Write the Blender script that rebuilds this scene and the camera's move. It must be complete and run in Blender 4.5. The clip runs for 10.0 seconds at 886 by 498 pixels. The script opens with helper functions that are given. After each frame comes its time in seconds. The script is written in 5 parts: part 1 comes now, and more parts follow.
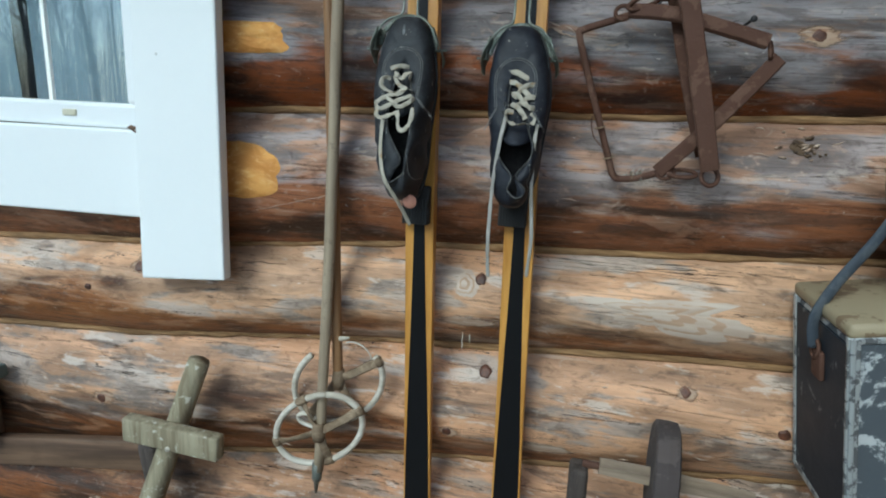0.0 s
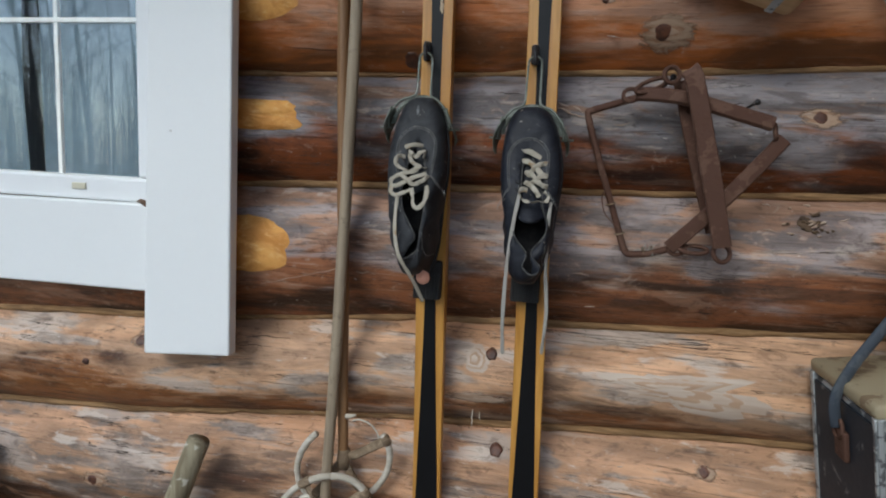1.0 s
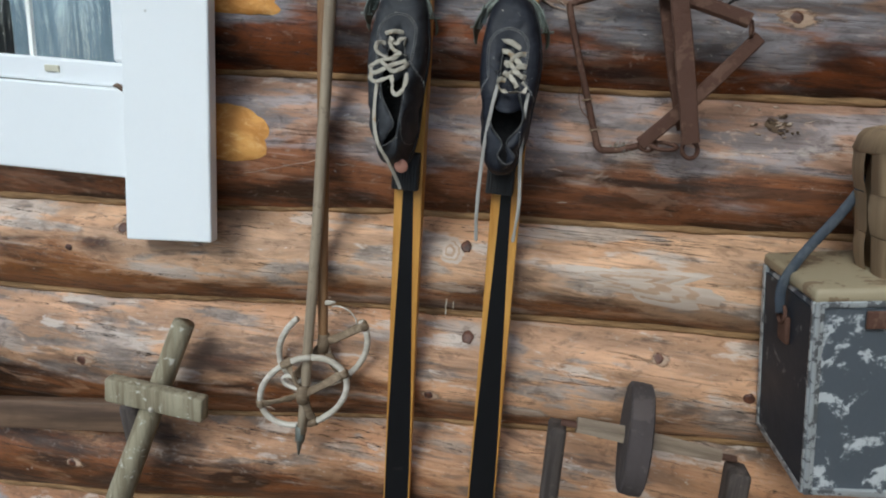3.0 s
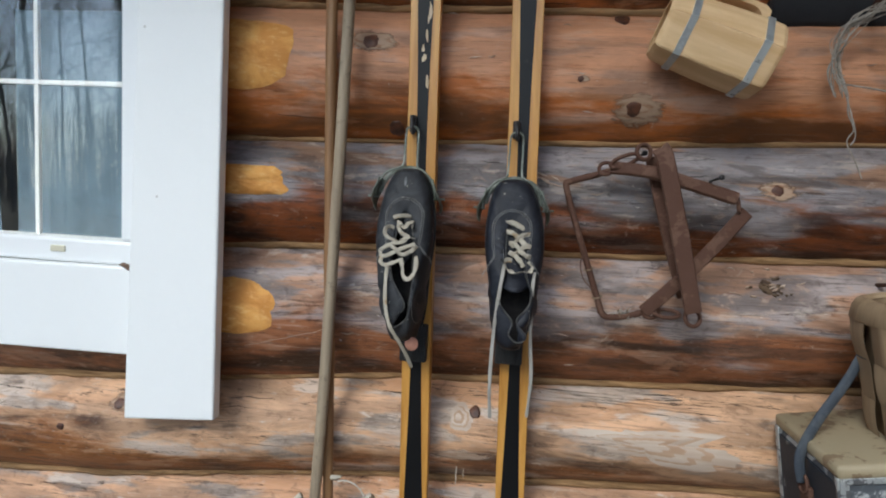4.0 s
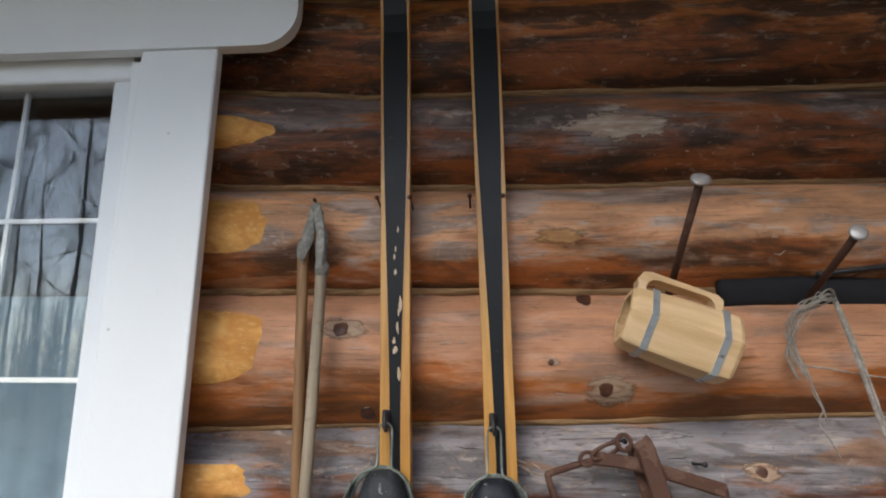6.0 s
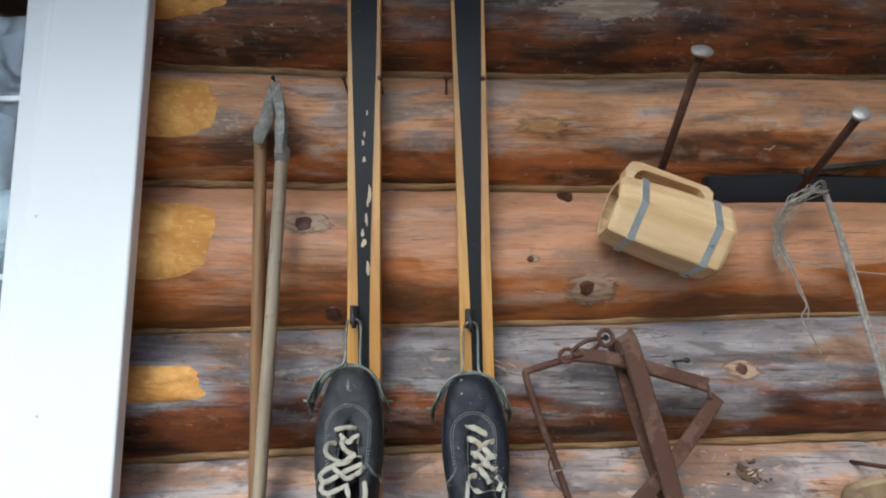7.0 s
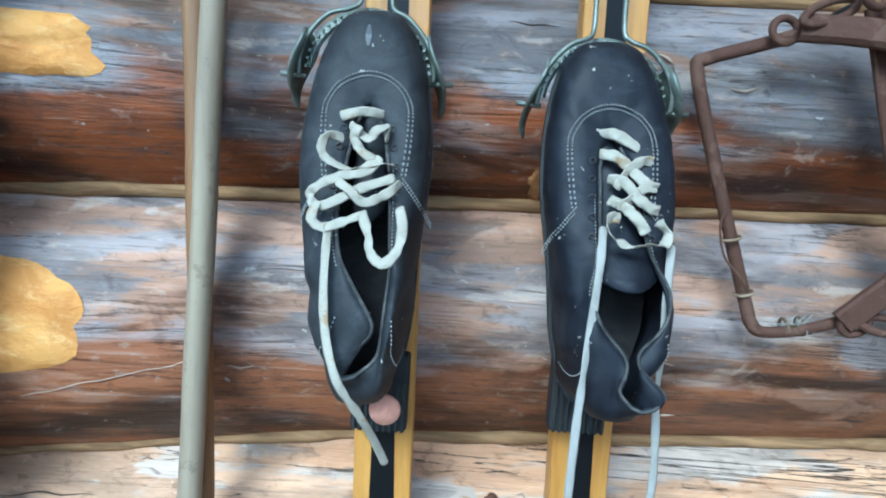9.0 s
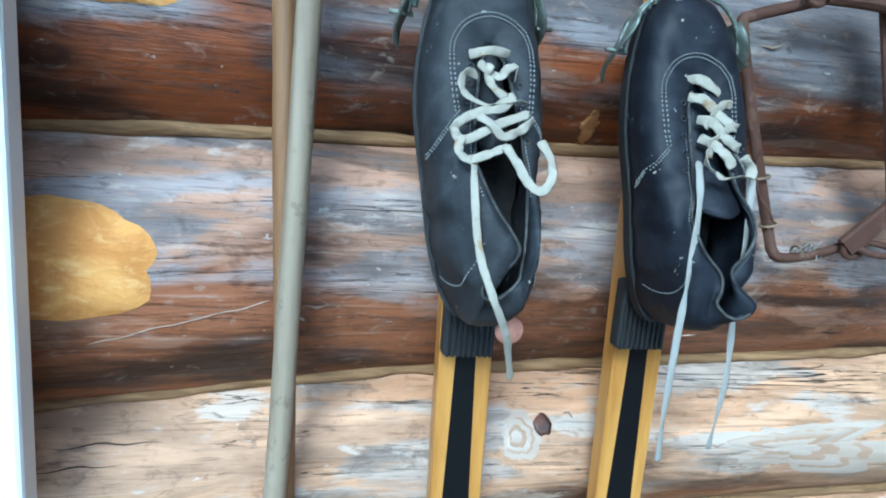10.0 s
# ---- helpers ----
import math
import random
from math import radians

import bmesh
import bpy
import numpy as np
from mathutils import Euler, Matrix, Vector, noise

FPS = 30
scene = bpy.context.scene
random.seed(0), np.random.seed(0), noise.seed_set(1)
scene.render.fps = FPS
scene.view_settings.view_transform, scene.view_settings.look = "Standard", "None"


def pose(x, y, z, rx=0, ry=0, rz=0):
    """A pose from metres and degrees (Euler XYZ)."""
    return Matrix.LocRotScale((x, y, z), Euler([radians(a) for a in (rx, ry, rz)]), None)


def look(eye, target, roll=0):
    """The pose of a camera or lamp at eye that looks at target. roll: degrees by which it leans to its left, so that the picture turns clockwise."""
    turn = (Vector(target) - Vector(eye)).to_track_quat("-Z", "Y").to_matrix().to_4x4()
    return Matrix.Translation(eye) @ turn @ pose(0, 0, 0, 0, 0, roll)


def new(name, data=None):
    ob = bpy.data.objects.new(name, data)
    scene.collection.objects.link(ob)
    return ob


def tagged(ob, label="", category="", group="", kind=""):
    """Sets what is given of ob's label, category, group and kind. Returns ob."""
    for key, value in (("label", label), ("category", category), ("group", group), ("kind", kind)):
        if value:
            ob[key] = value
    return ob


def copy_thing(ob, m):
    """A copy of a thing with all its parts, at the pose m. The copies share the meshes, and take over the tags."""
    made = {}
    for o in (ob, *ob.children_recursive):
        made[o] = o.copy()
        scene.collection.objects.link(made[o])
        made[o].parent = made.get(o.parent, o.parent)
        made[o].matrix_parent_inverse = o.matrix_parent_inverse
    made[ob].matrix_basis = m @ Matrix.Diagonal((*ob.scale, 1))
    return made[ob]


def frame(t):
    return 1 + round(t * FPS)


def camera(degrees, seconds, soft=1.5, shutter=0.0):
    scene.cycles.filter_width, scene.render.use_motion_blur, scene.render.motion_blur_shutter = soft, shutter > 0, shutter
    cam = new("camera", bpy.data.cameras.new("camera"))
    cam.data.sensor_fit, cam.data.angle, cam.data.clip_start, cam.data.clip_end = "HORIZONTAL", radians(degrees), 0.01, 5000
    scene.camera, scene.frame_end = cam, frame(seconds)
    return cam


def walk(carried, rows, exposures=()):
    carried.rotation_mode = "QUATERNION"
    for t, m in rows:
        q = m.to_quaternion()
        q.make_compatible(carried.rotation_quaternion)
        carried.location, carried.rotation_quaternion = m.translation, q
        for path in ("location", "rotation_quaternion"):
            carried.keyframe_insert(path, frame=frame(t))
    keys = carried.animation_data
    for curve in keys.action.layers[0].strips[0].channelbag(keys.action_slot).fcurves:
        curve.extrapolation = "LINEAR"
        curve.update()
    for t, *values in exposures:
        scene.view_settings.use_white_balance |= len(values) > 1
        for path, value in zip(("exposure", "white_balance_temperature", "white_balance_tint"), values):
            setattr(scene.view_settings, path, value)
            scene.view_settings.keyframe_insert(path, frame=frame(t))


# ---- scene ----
cam = camera(74.0, 10.0, soft=2.0)
PATH = [
    (0, (0.144, -1.018, 1.597), (-0.259, 0.883, 1.123), 2.8),
    (0.5, (0.112, -1.029, 1.622), (-0.377, 0.871, 1.234), 4.0),
    (1, (0.105, -1.016, 1.617), (-0.282, 0.928, 1.348), 2.9),
    (1.5, (0.096, -0.968, 1.59), (-0.206, 0.949, 1.106), 2.3),
    (2, (0.103, -0.986, 1.534), (-0.204, 0.902, 0.949), 2.7),
    (2.2, (0.108, -0.999, 1.536), (-0.216, 0.89, 0.963), 4.2),
    (3.3, (0.124, -1.061, 1.585), (-0.167, 0.863, 1.121), 4.6),
    (3.5, (0.106, -1.057, 1.602), (-0.199, 0.879, 1.205), 3.1),
    (3.8, (0.097, -1.044, 1.675), (-0.172, 0.919, 1.403), 1.9),
    (4, (0.064, -1.049, 1.687), (-0.197, 0.926, 1.507), 3.0),
    (4.5, (0.044, -1.037, 1.74), (-0.219, 0.945, 1.683), 3.9),
    (5, (0.046, -1.027, 1.821), (-0.171, 0.955, 1.971), 2.6),
    (5.5, (0.035, -1.049, 1.868), (-0.189, 0.901, 2.252), 2.6),
    (5.7, (0.035, -1.047, 1.886), (-0.17, 0.902, 2.288), 1.5),
    (6.8, (0.019, -1.008, 1.847), (0.001, 0.963, 2.186), -0.2),
    (7, (0.006, -0.951, 1.804), (0.004, 1.036, 2.034), 0.3),
    (7.1, (0.001, -0.918, 1.798), (0.006, 1.076, 1.95), 1.3),
    (7.5, (-0.012, -0.753, 1.717), (-0.103, 1.245, 1.693), 1.2),
    (8, (-0.006, -0.618, 1.658), (-0.115, 1.373, 1.501), 1.8),
    (8.5, (-0.027, -0.554, 1.628), (-0.126, 1.428, 1.381), 3.0),
    (9, (-0.068, -0.529, 1.617), (-0.06, 1.453, 1.348), 4.0),
    (9.5, (-0.154, -0.531, 1.611), (0.121, 1.426, 1.305), 4.5),
    (10, (-0.231, -0.55, 1.588), (0.128, 1.382, 1.217), 4.7),
]
# the camera's own exposure and white balance: seconds, stops, kelvin, tint
EXPOSURES = [(0.0, 0.78, 5600, -7), (1.0, 0.46, 6050, 4), (2.0, 0.46, 5950, 0), (3.5, 0.76, 6000, 3), (4.5, 0.76, 6250, 6), (5.5, 0.9, 6550, 10),
             (7.0, 1.2, 6000, 2), (7.5, 1.06, 6000, 2), (8.0, 1.56, 5050, -6), (8.5, 1.82, 4600, -10), (9.0, 1.74, 4650, -11), (10.0, 1.66, 4600, -11)]
walk(cam, [(t, look(eye, target, roll)) for t, eye, target, roll in PATH], EXPOSURES)

# ---- world and light: a soft overcast day, brighter from the open side on the left ----
world = bpy.data.worlds.new("overcast")
scene.world = world
world.use_nodes = True
wn = world.node_tree.nodes
sky = wn.new("ShaderNodeTexSky")
sky.sky_type = "NISHITA"
sky.sun_disc = False
sky.sun_elevation = radians(38)
sky.sun_rotation = radians(195)
sky.air_density, sky.dust_density, sky.ozone_density = 1.0, 1.5, 1.5
wn["Background"].inputs["Strength"].default_value = 0.128
grey_sky = wn.new("ShaderNodeHueSaturation")  # cloud takes most of the colour out of the sky
grey_sky.inputs["Saturation"].default_value = 0.75
cool = wn.new("ShaderNodeMix")
cool.data_type, cool.blend_type = "RGBA", "MULTIPLY"
cool.inputs[0].default_value = 1.0
cool.inputs[7].default_value = (0.90, 0.97, 1.08, 1)
world.node_tree.links.new(sky.outputs["Color"], grey_sky.inputs["Color"])
world.node_tree.links.new(grey_sky.outputs["Color"], cool.inputs[6])
world.node_tree.links.new(cool.outputs[2], wn["Background"].inputs["Color"])
sun = new("sun", bpy.data.lights.new("sun", "SUN"))
sun.data.energy, sun.data.angle, sun.data.color = 1.5, radians(26), (1.0, 0.945, 0.87)
sun.matrix_world = look((-2.0, -4.5, 5.25), (0, 0, 1.6))


# ---- materials ----
class Nodes:
    """A small builder for node materials."""

    def __init__(self, name, rough=0.6, metal=0.0, spec=0.5):
        self.mat = bpy.data.materials.new(name)
        self.mat.use_nodes = True
        self.t = self.mat.node_tree
        self.b = self.t.nodes["Principled BSDF"]
        self.b.inputs["Roughness"].default_value = rough
        self.b.inputs["Metallic"].default_value = metal
        self.b.inputs["Specular IOR Level"].default_value = spec
        self.co = self.t.nodes.new("ShaderNodeTexCoord").outputs["Object"]

    def link(self, a, b):
        self.t.links.new(a, b)

    def coords(self, scale=(1, 1, 1), place=(0, 0, 0), per_object=False):
        m = self.t.nodes.new("ShaderNodeMapping")
        m.inputs["Scale"].default_value, m.inputs["Location"].default_value = scale, place
        self.link(self.co, m.inputs["Vector"])
        if not per_object:
            return m.outputs[0]
        info = self.t.nodes.new("ShaderNodeObjectInfo")
        k = self.math("MULTIPLY", info.outputs["Random"], 37.0)
        add = self.t.nodes.new("ShaderNodeVectorMath")
        add.operation = "ADD"
        self.link(m.outputs[0], add.inputs[0])
        self.link(k, add.inputs[1])
        return add.outputs[0]

    def noise(self, vec, scale=1.0, detail=6.0, rough=0.6, bend=0.0):
        n = self.t.nodes.new("ShaderNodeTexNoise")
        for k, v in (("Scale", scale), ("Detail", detail), ("Roughness", rough), ("Distortion", bend)):
            n.inputs[k].default_value = v
        self.link(vec, n.inputs["Vector"])
        return n.outputs["Fac"]

    def math(self, op, a, b=None, clamp=False):
        n = self.t.nodes.new("ShaderNodeMath")
        n.operation, n.use_clamp = op, clamp
        for i, v in enumerate((a, b)):
            if v is None:
                continue
            if isinstance(v, (int, float)):
                n.inputs[i].default_value = v
            else:
                self.link(v, n.inputs[i])
        return n.outputs[0]

    def ramp(self, fac, lo, hi):
        n = self.t.nodes.new("ShaderNodeMapRange")
        n.interpolation_type = "SMOOTHSTEP"
        n.inputs["From Min"].default_value, n.inputs["From Max"].default_value = lo, hi
        self.link(fac, n.inputs["Value"])
        return n.outputs[0]

    def mix(self, fac, a, b):
        n = self.t.nodes.new("ShaderNodeMix")
        n.data_type = "RGBA"
        for i, v in ((0, fac), (6, a), (7, b)):
            if isinstance(v, (int, float)):
                n.inputs[i].default_value = v
            elif isinstance(v, tuple):
                n.inputs[i].default_value = (*v, 1)
            else:
                self.link(v, n.inputs[i])
        return n.outputs[2]

    def colour(self, c):
        if isinstance(c, tuple):
            self.b.inputs["Base Color"].default_value = (*c, 1)
        else:
            self.link(c, self.b.inputs["Base Color"])

    def axis(self, i):
        n = self.t.nodes.new("ShaderNodeSeparateXYZ")
        self.link(self.co, n.inputs[0])
        return n.outputs[i]

    def bump(self, height, strength=0.4, distance=0.004):
        n = self.t.nodes.new("ShaderNodeBump")
        n.inputs["Strength"].default_value, n.inputs["Distance"].default_value = strength, distance
        self.link(height, n.inputs["Height"])
        self.link(n.outputs[0], self.b.inputs["Normal"])

    def roughness(self, fac, lo, hi):
        n = self.t.nodes.new("ShaderNodeMapRange")
        n.inputs["To Min"].default_value, n.inputs["To Max"].default_value = lo, hi
        self.link(fac, n.inputs["Value"])
        self.link(n.outputs[0], self.b.inputs["Roughness"])


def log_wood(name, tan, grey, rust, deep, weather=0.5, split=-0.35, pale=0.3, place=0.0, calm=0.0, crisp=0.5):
    """Old varnished log: warm wood under flaking varnish, weathered to grey and whitish in ragged patches, red-brown
    varnish and painted-in shade on the underside.
    """
    n = Nodes(name, 0.5, 0, 0.35)
    tan = tuple(c * k for c, k in zip(tan, (1.14, 0.97, 0.82)))
    rust = tuple(c * k for c, k in zip(rust, (1.18, 0.98, 0.82)))
    p = (place, place * 2, place * 3)

    def at(scale, shift=0.0):
        return n.coords(scale, (p[0] + shift, p[1] + shift, p[2]))

    def shifted(c, k):
        return tuple(min(0.85, v * k) for v in c)

    wide = n.noise(at((2.2, 6, 10)), 1.0, 6, 0.58, 0.4)
    body = n.noise(at((4.5, 12, 20), 3), 1.0, 9, 0.60, 0.4)
    flake = n.noise(at((4.6, 11, 22), 7), 1.0, 10, 0.54, 0.35)
    bare = n.noise(at((6.5, 14, 32), 11), 1.0, 10, 0.56, 0.4)
    stain = n.noise(at((3.4, 9, 15), 19), 1.0, 9, 0.58, 0.5)
    grain = n.noise(at((5, 45, 150), 5), 1.0, 6, 0.66, 0.5)
    fibre = n.noise(at((16, 110, 420), 2), 1.0, 3, 0.6, 0.2)
    mottle = n.noise(at((34, 40, 60), 9), 1.0, 5, 0.7, 0.5)
    soft = 1 - 0.75 * calm
    # sound wood, tone by tone
    wood = n.mix(n.ramp(body, 0.36, 0.64), shifted(tan, 0.60 + 0.25 * calm), shifted(tan, 1.16))
    wood = n.mix(n.math("MULTIPLY", n.ramp(stain, 0.54, 0.63), max(0.15, 0.6 - 0.6 * weather) * soft), wood, tuple(0.45 * a + 0.55 * b for a, b in zip(rust, (0.50, 0.215, 0.075))))
    # weathered patches with ragged, fairly sharp edges
    worn = n.mix(n.ramp(body, 0.40, 0.60), shifted(grey, 0.45), shifted(grey, 1.12))
    worn = n.mix(n.math("MULTIPLY", n.ramp(mottle, 0.5, 0.66), 0.4), worn, shifted(tan, 0.9))
    k = n.math("ADD", n.math("MULTIPLY", flake, 0.7), n.math("MULTIPLY", wide, 0.3))
    edge = 0.615 - 0.21 * weather
    face = n.mix(n.math("MULTIPLY", n.ramp(k, edge - 0.022, edge + 0.034), 0.84 - 0.4 * calm), wood, worn)
    # varnish gone and whitish
    bald = n.ramp(n.math("ADD", n.math("MULTIPLY", bare, 0.8), n.math("MULTIPLY", mottle, 0.2)), 0.565, 0.625)
    face = n.mix(n.math("MULTIPLY", bald, min(0.85, pale * 1.15)), face, (0.60, 0.505, 0.425))
    # underside: red-brown varnish, with shade painted in by the dark tone
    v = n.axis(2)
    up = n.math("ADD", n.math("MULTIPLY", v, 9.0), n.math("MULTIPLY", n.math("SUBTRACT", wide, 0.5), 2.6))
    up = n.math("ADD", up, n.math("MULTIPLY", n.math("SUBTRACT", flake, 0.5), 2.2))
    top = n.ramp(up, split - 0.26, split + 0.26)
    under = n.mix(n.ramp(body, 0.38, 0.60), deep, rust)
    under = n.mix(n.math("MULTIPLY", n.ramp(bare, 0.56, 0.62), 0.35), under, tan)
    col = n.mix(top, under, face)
    # grain, dark stains, drying cracks, specks
    col = n.mix(n.math("MULTIPLY", n.ramp(grain, 0.45, 0.30), 0.42 * soft), col, deep)
    col = n.mix(n.math("MULTIPLY", n.ramp(grain, 0.58, 0.72), (0.15 + 0.35 * pale) * soft), col, (0.60, 0.50, 0.41))
    col = n.mix(n.math("MULTIPLY", n.ramp(stain, 0.425, 0.365), 0.58 * soft), col, (0.055, 0.036, 0.028))
    col = n.mix(n.math("MULTIPLY", n.ramp(fibre, 0.43, 0.30), 0.42), col, (0.04, 0.026, 0.018))
    col = n.mix(n.math("MULTIPLY", n.ramp(mottle, 0.46, 0.34), 0.38 * soft), col, deep)
    col = n.mix(n.math("MULTIPLY", n.ramp(mottle, 0.57, 0.70), 0.28 * soft), col, (0.56, 0.47, 0.39))
    rift = n.noise(at((1.5, 9, 40), 2), 1.0, 7, 0.6, 0.5)
    rift = n.ramp(n.math("ABSOLUTE", n.math("SUBTRACT", rift, 0.5)), 0.008, 0.0025)
    gate = n.math("MULTIPLY", rift, n.ramp(body, 0.46, 0.54))
    col = n.mix(n.math("MULTIPLY", gate, min(1.0, 0.45 + 0.5 * crisp) * soft), col, (0.022, 0.013, 0.009))
    speck = n.noise(at((60, 70, 110), 4), 1.0, 3, 0.6, 0.4)
    col = n.mix(n.math("MULTIPLY", n.ramp(speck, 0.70, 0.735), 0.5 * soft), col, (0.66, 0.60, 0.53))
    n.colour(col)
    n.roughness(n.math("ADD", n.math("MULTIPLY", flake, 0.6), n.math("MULTIPLY", mottle, 0.4)), 0.26, 0.74)
    relief = n.math("ADD", n.math("MULTIPLY", fibre, 0.25), n.math("ADD", n.math("MULTIPLY", grain, 0.9), n.math("MULTIPLY", flake, 1.6)))
    relief = n.math("SUBTRACT", n.math("ADD", relief, n.math("MULTIPLY", bald, -0.12)), n.math("MULTIPLY", gate, 0.5))
    n.bump(relief, 0.55, 0.005)
    return n.mat


def plain_wood(name, light, dark, along=2, rough=0.5, grain=1.0, bump=0.3, spots=0.0, spot_colour=(0.05, 0.04, 0.03)):
    n = Nodes(name, rough)
    sc = [30.0 * grain] * 3
    sc[along] = 2.2 * grain
    g = n.noise(n.coords(tuple(sc), per_object=True), 1.4, 8, 0.6, 0.4)
    s = n.noise(n.coords((9, 9, 9), per_object=True), 1.6, 6, 0.7)
    col = n.mix(n.ramp(g, 0.3, 0.7), dark, light)
    col = n.mix(n.math("MULTIPLY", n.ramp(s, 0.55, 0.75), 0.35), col, dark)
    if spots:
        sp = n.noise(n.coords((26, 26, 26), per_object=True), 2.0, 5, 0.7)
        col = n.mix(n.math("MULTIPLY", n.ramp(sp, 0.58, 0.66), spots), col, spot_colour)
    n.colour(col)
    n.roughness(s, rough - 0.1, rough + 0.15)
    n.bump(n.math("ADD", g, s), bump, 0.0015)
    return n.mat


def cut_wood(name, base, dark, light):
    n = Nodes(name, 0.7, 0, 0.3)
    a = n.noise(n.coords((14, 14, 18), per_object=True), 1.5, 7, 0.66, 0.6)
    c = n.noise(n.coords((30, 30, 70), per_object=True), 1.5, 6, 0.7, 0.5)
    col = n.mix(n.ramp(a, 0.40, 0.62), dark, base)
    col = n.mix(n.math("MULTIPLY", n.ramp(c, 0.5, 0.68), 0.7), col, light)
    col = n.mix(n.math("MULTIPLY", n.ramp(c, 0.40, 0.30), 0.6), col, dark)
    n.colour(col)
    n.bump(n.math("ADD", a, n.math("MULTIPLY", c, 0.6)), 0.8, 0.004)
    return n.mat


def paint(name, base, worn, rough=0.4, amount=0.35, scale=6.0, edge=0.6, bump=0.1, metal=0.0, tint=None):
    n = Nodes(name, rough, metal)
    a = n.noise(n.coords((scale,) * 3, per_object=True), 1.5, 8, 0.65, 0.3)
    c = n.noise(n.coords((scale * 6,) * 3, per_object=True), 1.5, 5, 0.6)
    col = n.mix(n.math("MULTIPLY", n.ramp(a, edge, edge + 0.06), amount), base, worn)
    col = n.mix(n.math("MULTIPLY", c, 0.12), col, tint or tuple(v * 0.6 for v in base))
    n.colour(col)
    n.roughness(a, rough - 0.08, rough + 0.18)
    n.bump(n.math("ADD", c, n.math("MULTIPLY", a, 2)), bump, 0.0015)
    return n.mat


def leather(name, base, worn, rough=0.5):
    n = Nodes(name, rough, 0, 0.28)
    pore = n.noise(n.coords((220, 220, 220)), 1, 3, 0.6)
    crease = n.noise(n.coords((24, 40, 40)), 1, 8, 0.7, 0.8)
    dust = n.noise(n.coords((105, 105, 105)), 1, 3, 0.7)
    scuff = n.noise(n.coords((14, 14, 14)), 1, 7, 0.75, 0.5)
    col = n.mix(n.ramp(crease, 0.4, 0.75), base, worn)
    col = n.mix(n.ramp(scuff, 0.52, 0.78), col, tuple(v * 1.35 for v in worn))
    col = n.mix(n.ramp(dust, 0.69, 0.72), col, (0.42, 0.39, 0.34))
    n.colour(col)
    n.roughness(crease, rough - 0.12, rough + 0.2)
    n.bump(n.math("ADD", n.math("MULTIPLY", pore, 0.35), crease), 0.35, 0.0016)
    return n.mat


def glass_pane(name):
    n = Nodes(name, 0.0, 0, 0.5)
    n.colour((0.97, 0.985, 0.98))
    n.b.inputs["Transmission Weight"].default_value = 1.0
    n.b.inputs["IOR"].default_value = 1.52
    return n.mat


WHITE = paint("white paint", (0.85, 0.86, 0.85), (0.60, 0.58, 0.52), 0.42, 0.2, 5.0, 0.66, 0.06, tint=(0.70, 0.71, 0.70))
PLASTIC = paint("white window plastic", (0.82, 0.83, 0.83), (0.66, 0.66, 0.63), 0.3, 0.12, 3.0, 0.66, 0.02, tint=(0.74, 0.75, 0.75))
GLASS = glass_pane("window glass")
FRESH = cut_wood("fresh cut wood", (0.73, 0.37, 0.10), (0.58, 0.255, 0.06), (0.78, 0.48, 0.19))
KNOT = plain_wood("knot wood", (0.13, 0.045, 0.02), (0.04, 0.016, 0.01), 1, 0.5, 2.0, 0.5)
PALE = plain_wood("pale bared wood", (0.56, 0.44, 0.34), (0.30, 0.20, 0.14), 0, 0.65, 1.0, 0.5)
TOW = plain_wood("tow caulking", (0.34, 0.20, 0.09), (0.14, 0.075, 0.03), 0, 0.9, 3.0, 1.0)
SKI_WOOD = plain_wood("lacquered ski wood", (0.62, 0.325, 0.075), (0.40, 0.175, 0.03), 2, 0.32, 1.2, 0.08)
SKI_BLACK = paint("black ski paint", (0.007, 0.007, 0.008), (0.05, 0.045, 0.04), 0.36, 0.25, 14.0, 0.66, 0.05)
POLE_GREY = plain_wood("weathered grey pole wood", (0.37, 0.295, 0.205), (0.22, 0.165, 0.11), 2, 0.6, 1.0, 0.3, 0.45, (0.15, 0.11, 0.075))
POLE_BROWN = plain_wood("brown pole wood", (0.34, 0.19, 0.085), (0.20, 0.10, 0.04), 2, 0.55, 1.0, 0.3)
OLD_BOARD = plain_wood("old brown board", (0.17, 0.10, 0.058), (0.065, 0.036, 0.02), 0, 0.7, 1.0, 0.5)
ROOF_BOARD = plain_wood("brown soffit board", (0.20, 0.11, 0.055), (0.10, 0.05, 0.025), 0, 0.6, 1.0, 0.3)
CREAM = paint("cream plastic", (0.62, 0.58, 0.44), (0.5, 0.45, 0.32), 0.5)
NAIL_DOT = paint("grey painted nail", (0.66, 0.65, 0.62), (0.5, 0.48, 0.44), 0.6)
ROOM = paint("dim room plaster", (0.30, 0.26, 0.22), (0.22, 0.19, 0.16), 0.8)
CURTAIN = paint("grey net curtain", (0.16, 0.23, 0.30), (0.12, 0.175, 0.235), 0.9, 0.5, 9.0, 0.5, 0.5)
GROUND = paint("leaf litter ground", (0.13, 0.10, 0.065), (0.22, 0.19, 0.12), 0.95, 0.7, 3.0, 0.5, 0.8)
BARK = paint("grey bark", (0.20, 0.185, 0.17), (0.45, 0.43, 0.41), 0.85, 0.5, 4.0, 0.55, 0.8)
TWIG = paint("grey-brown twigs", (0.20, 0.18, 0.165), (0.28, 0.26, 0.25), 0.85)


SKI_BLACK.node_tree.nodes["Principled BSDF"].inputs["Specular IOR Level"].default_value = 0.22


# ---- building helpers ----
def shade(bm, smooth):
    for f in bm.faces:
        f.smooth = smooth


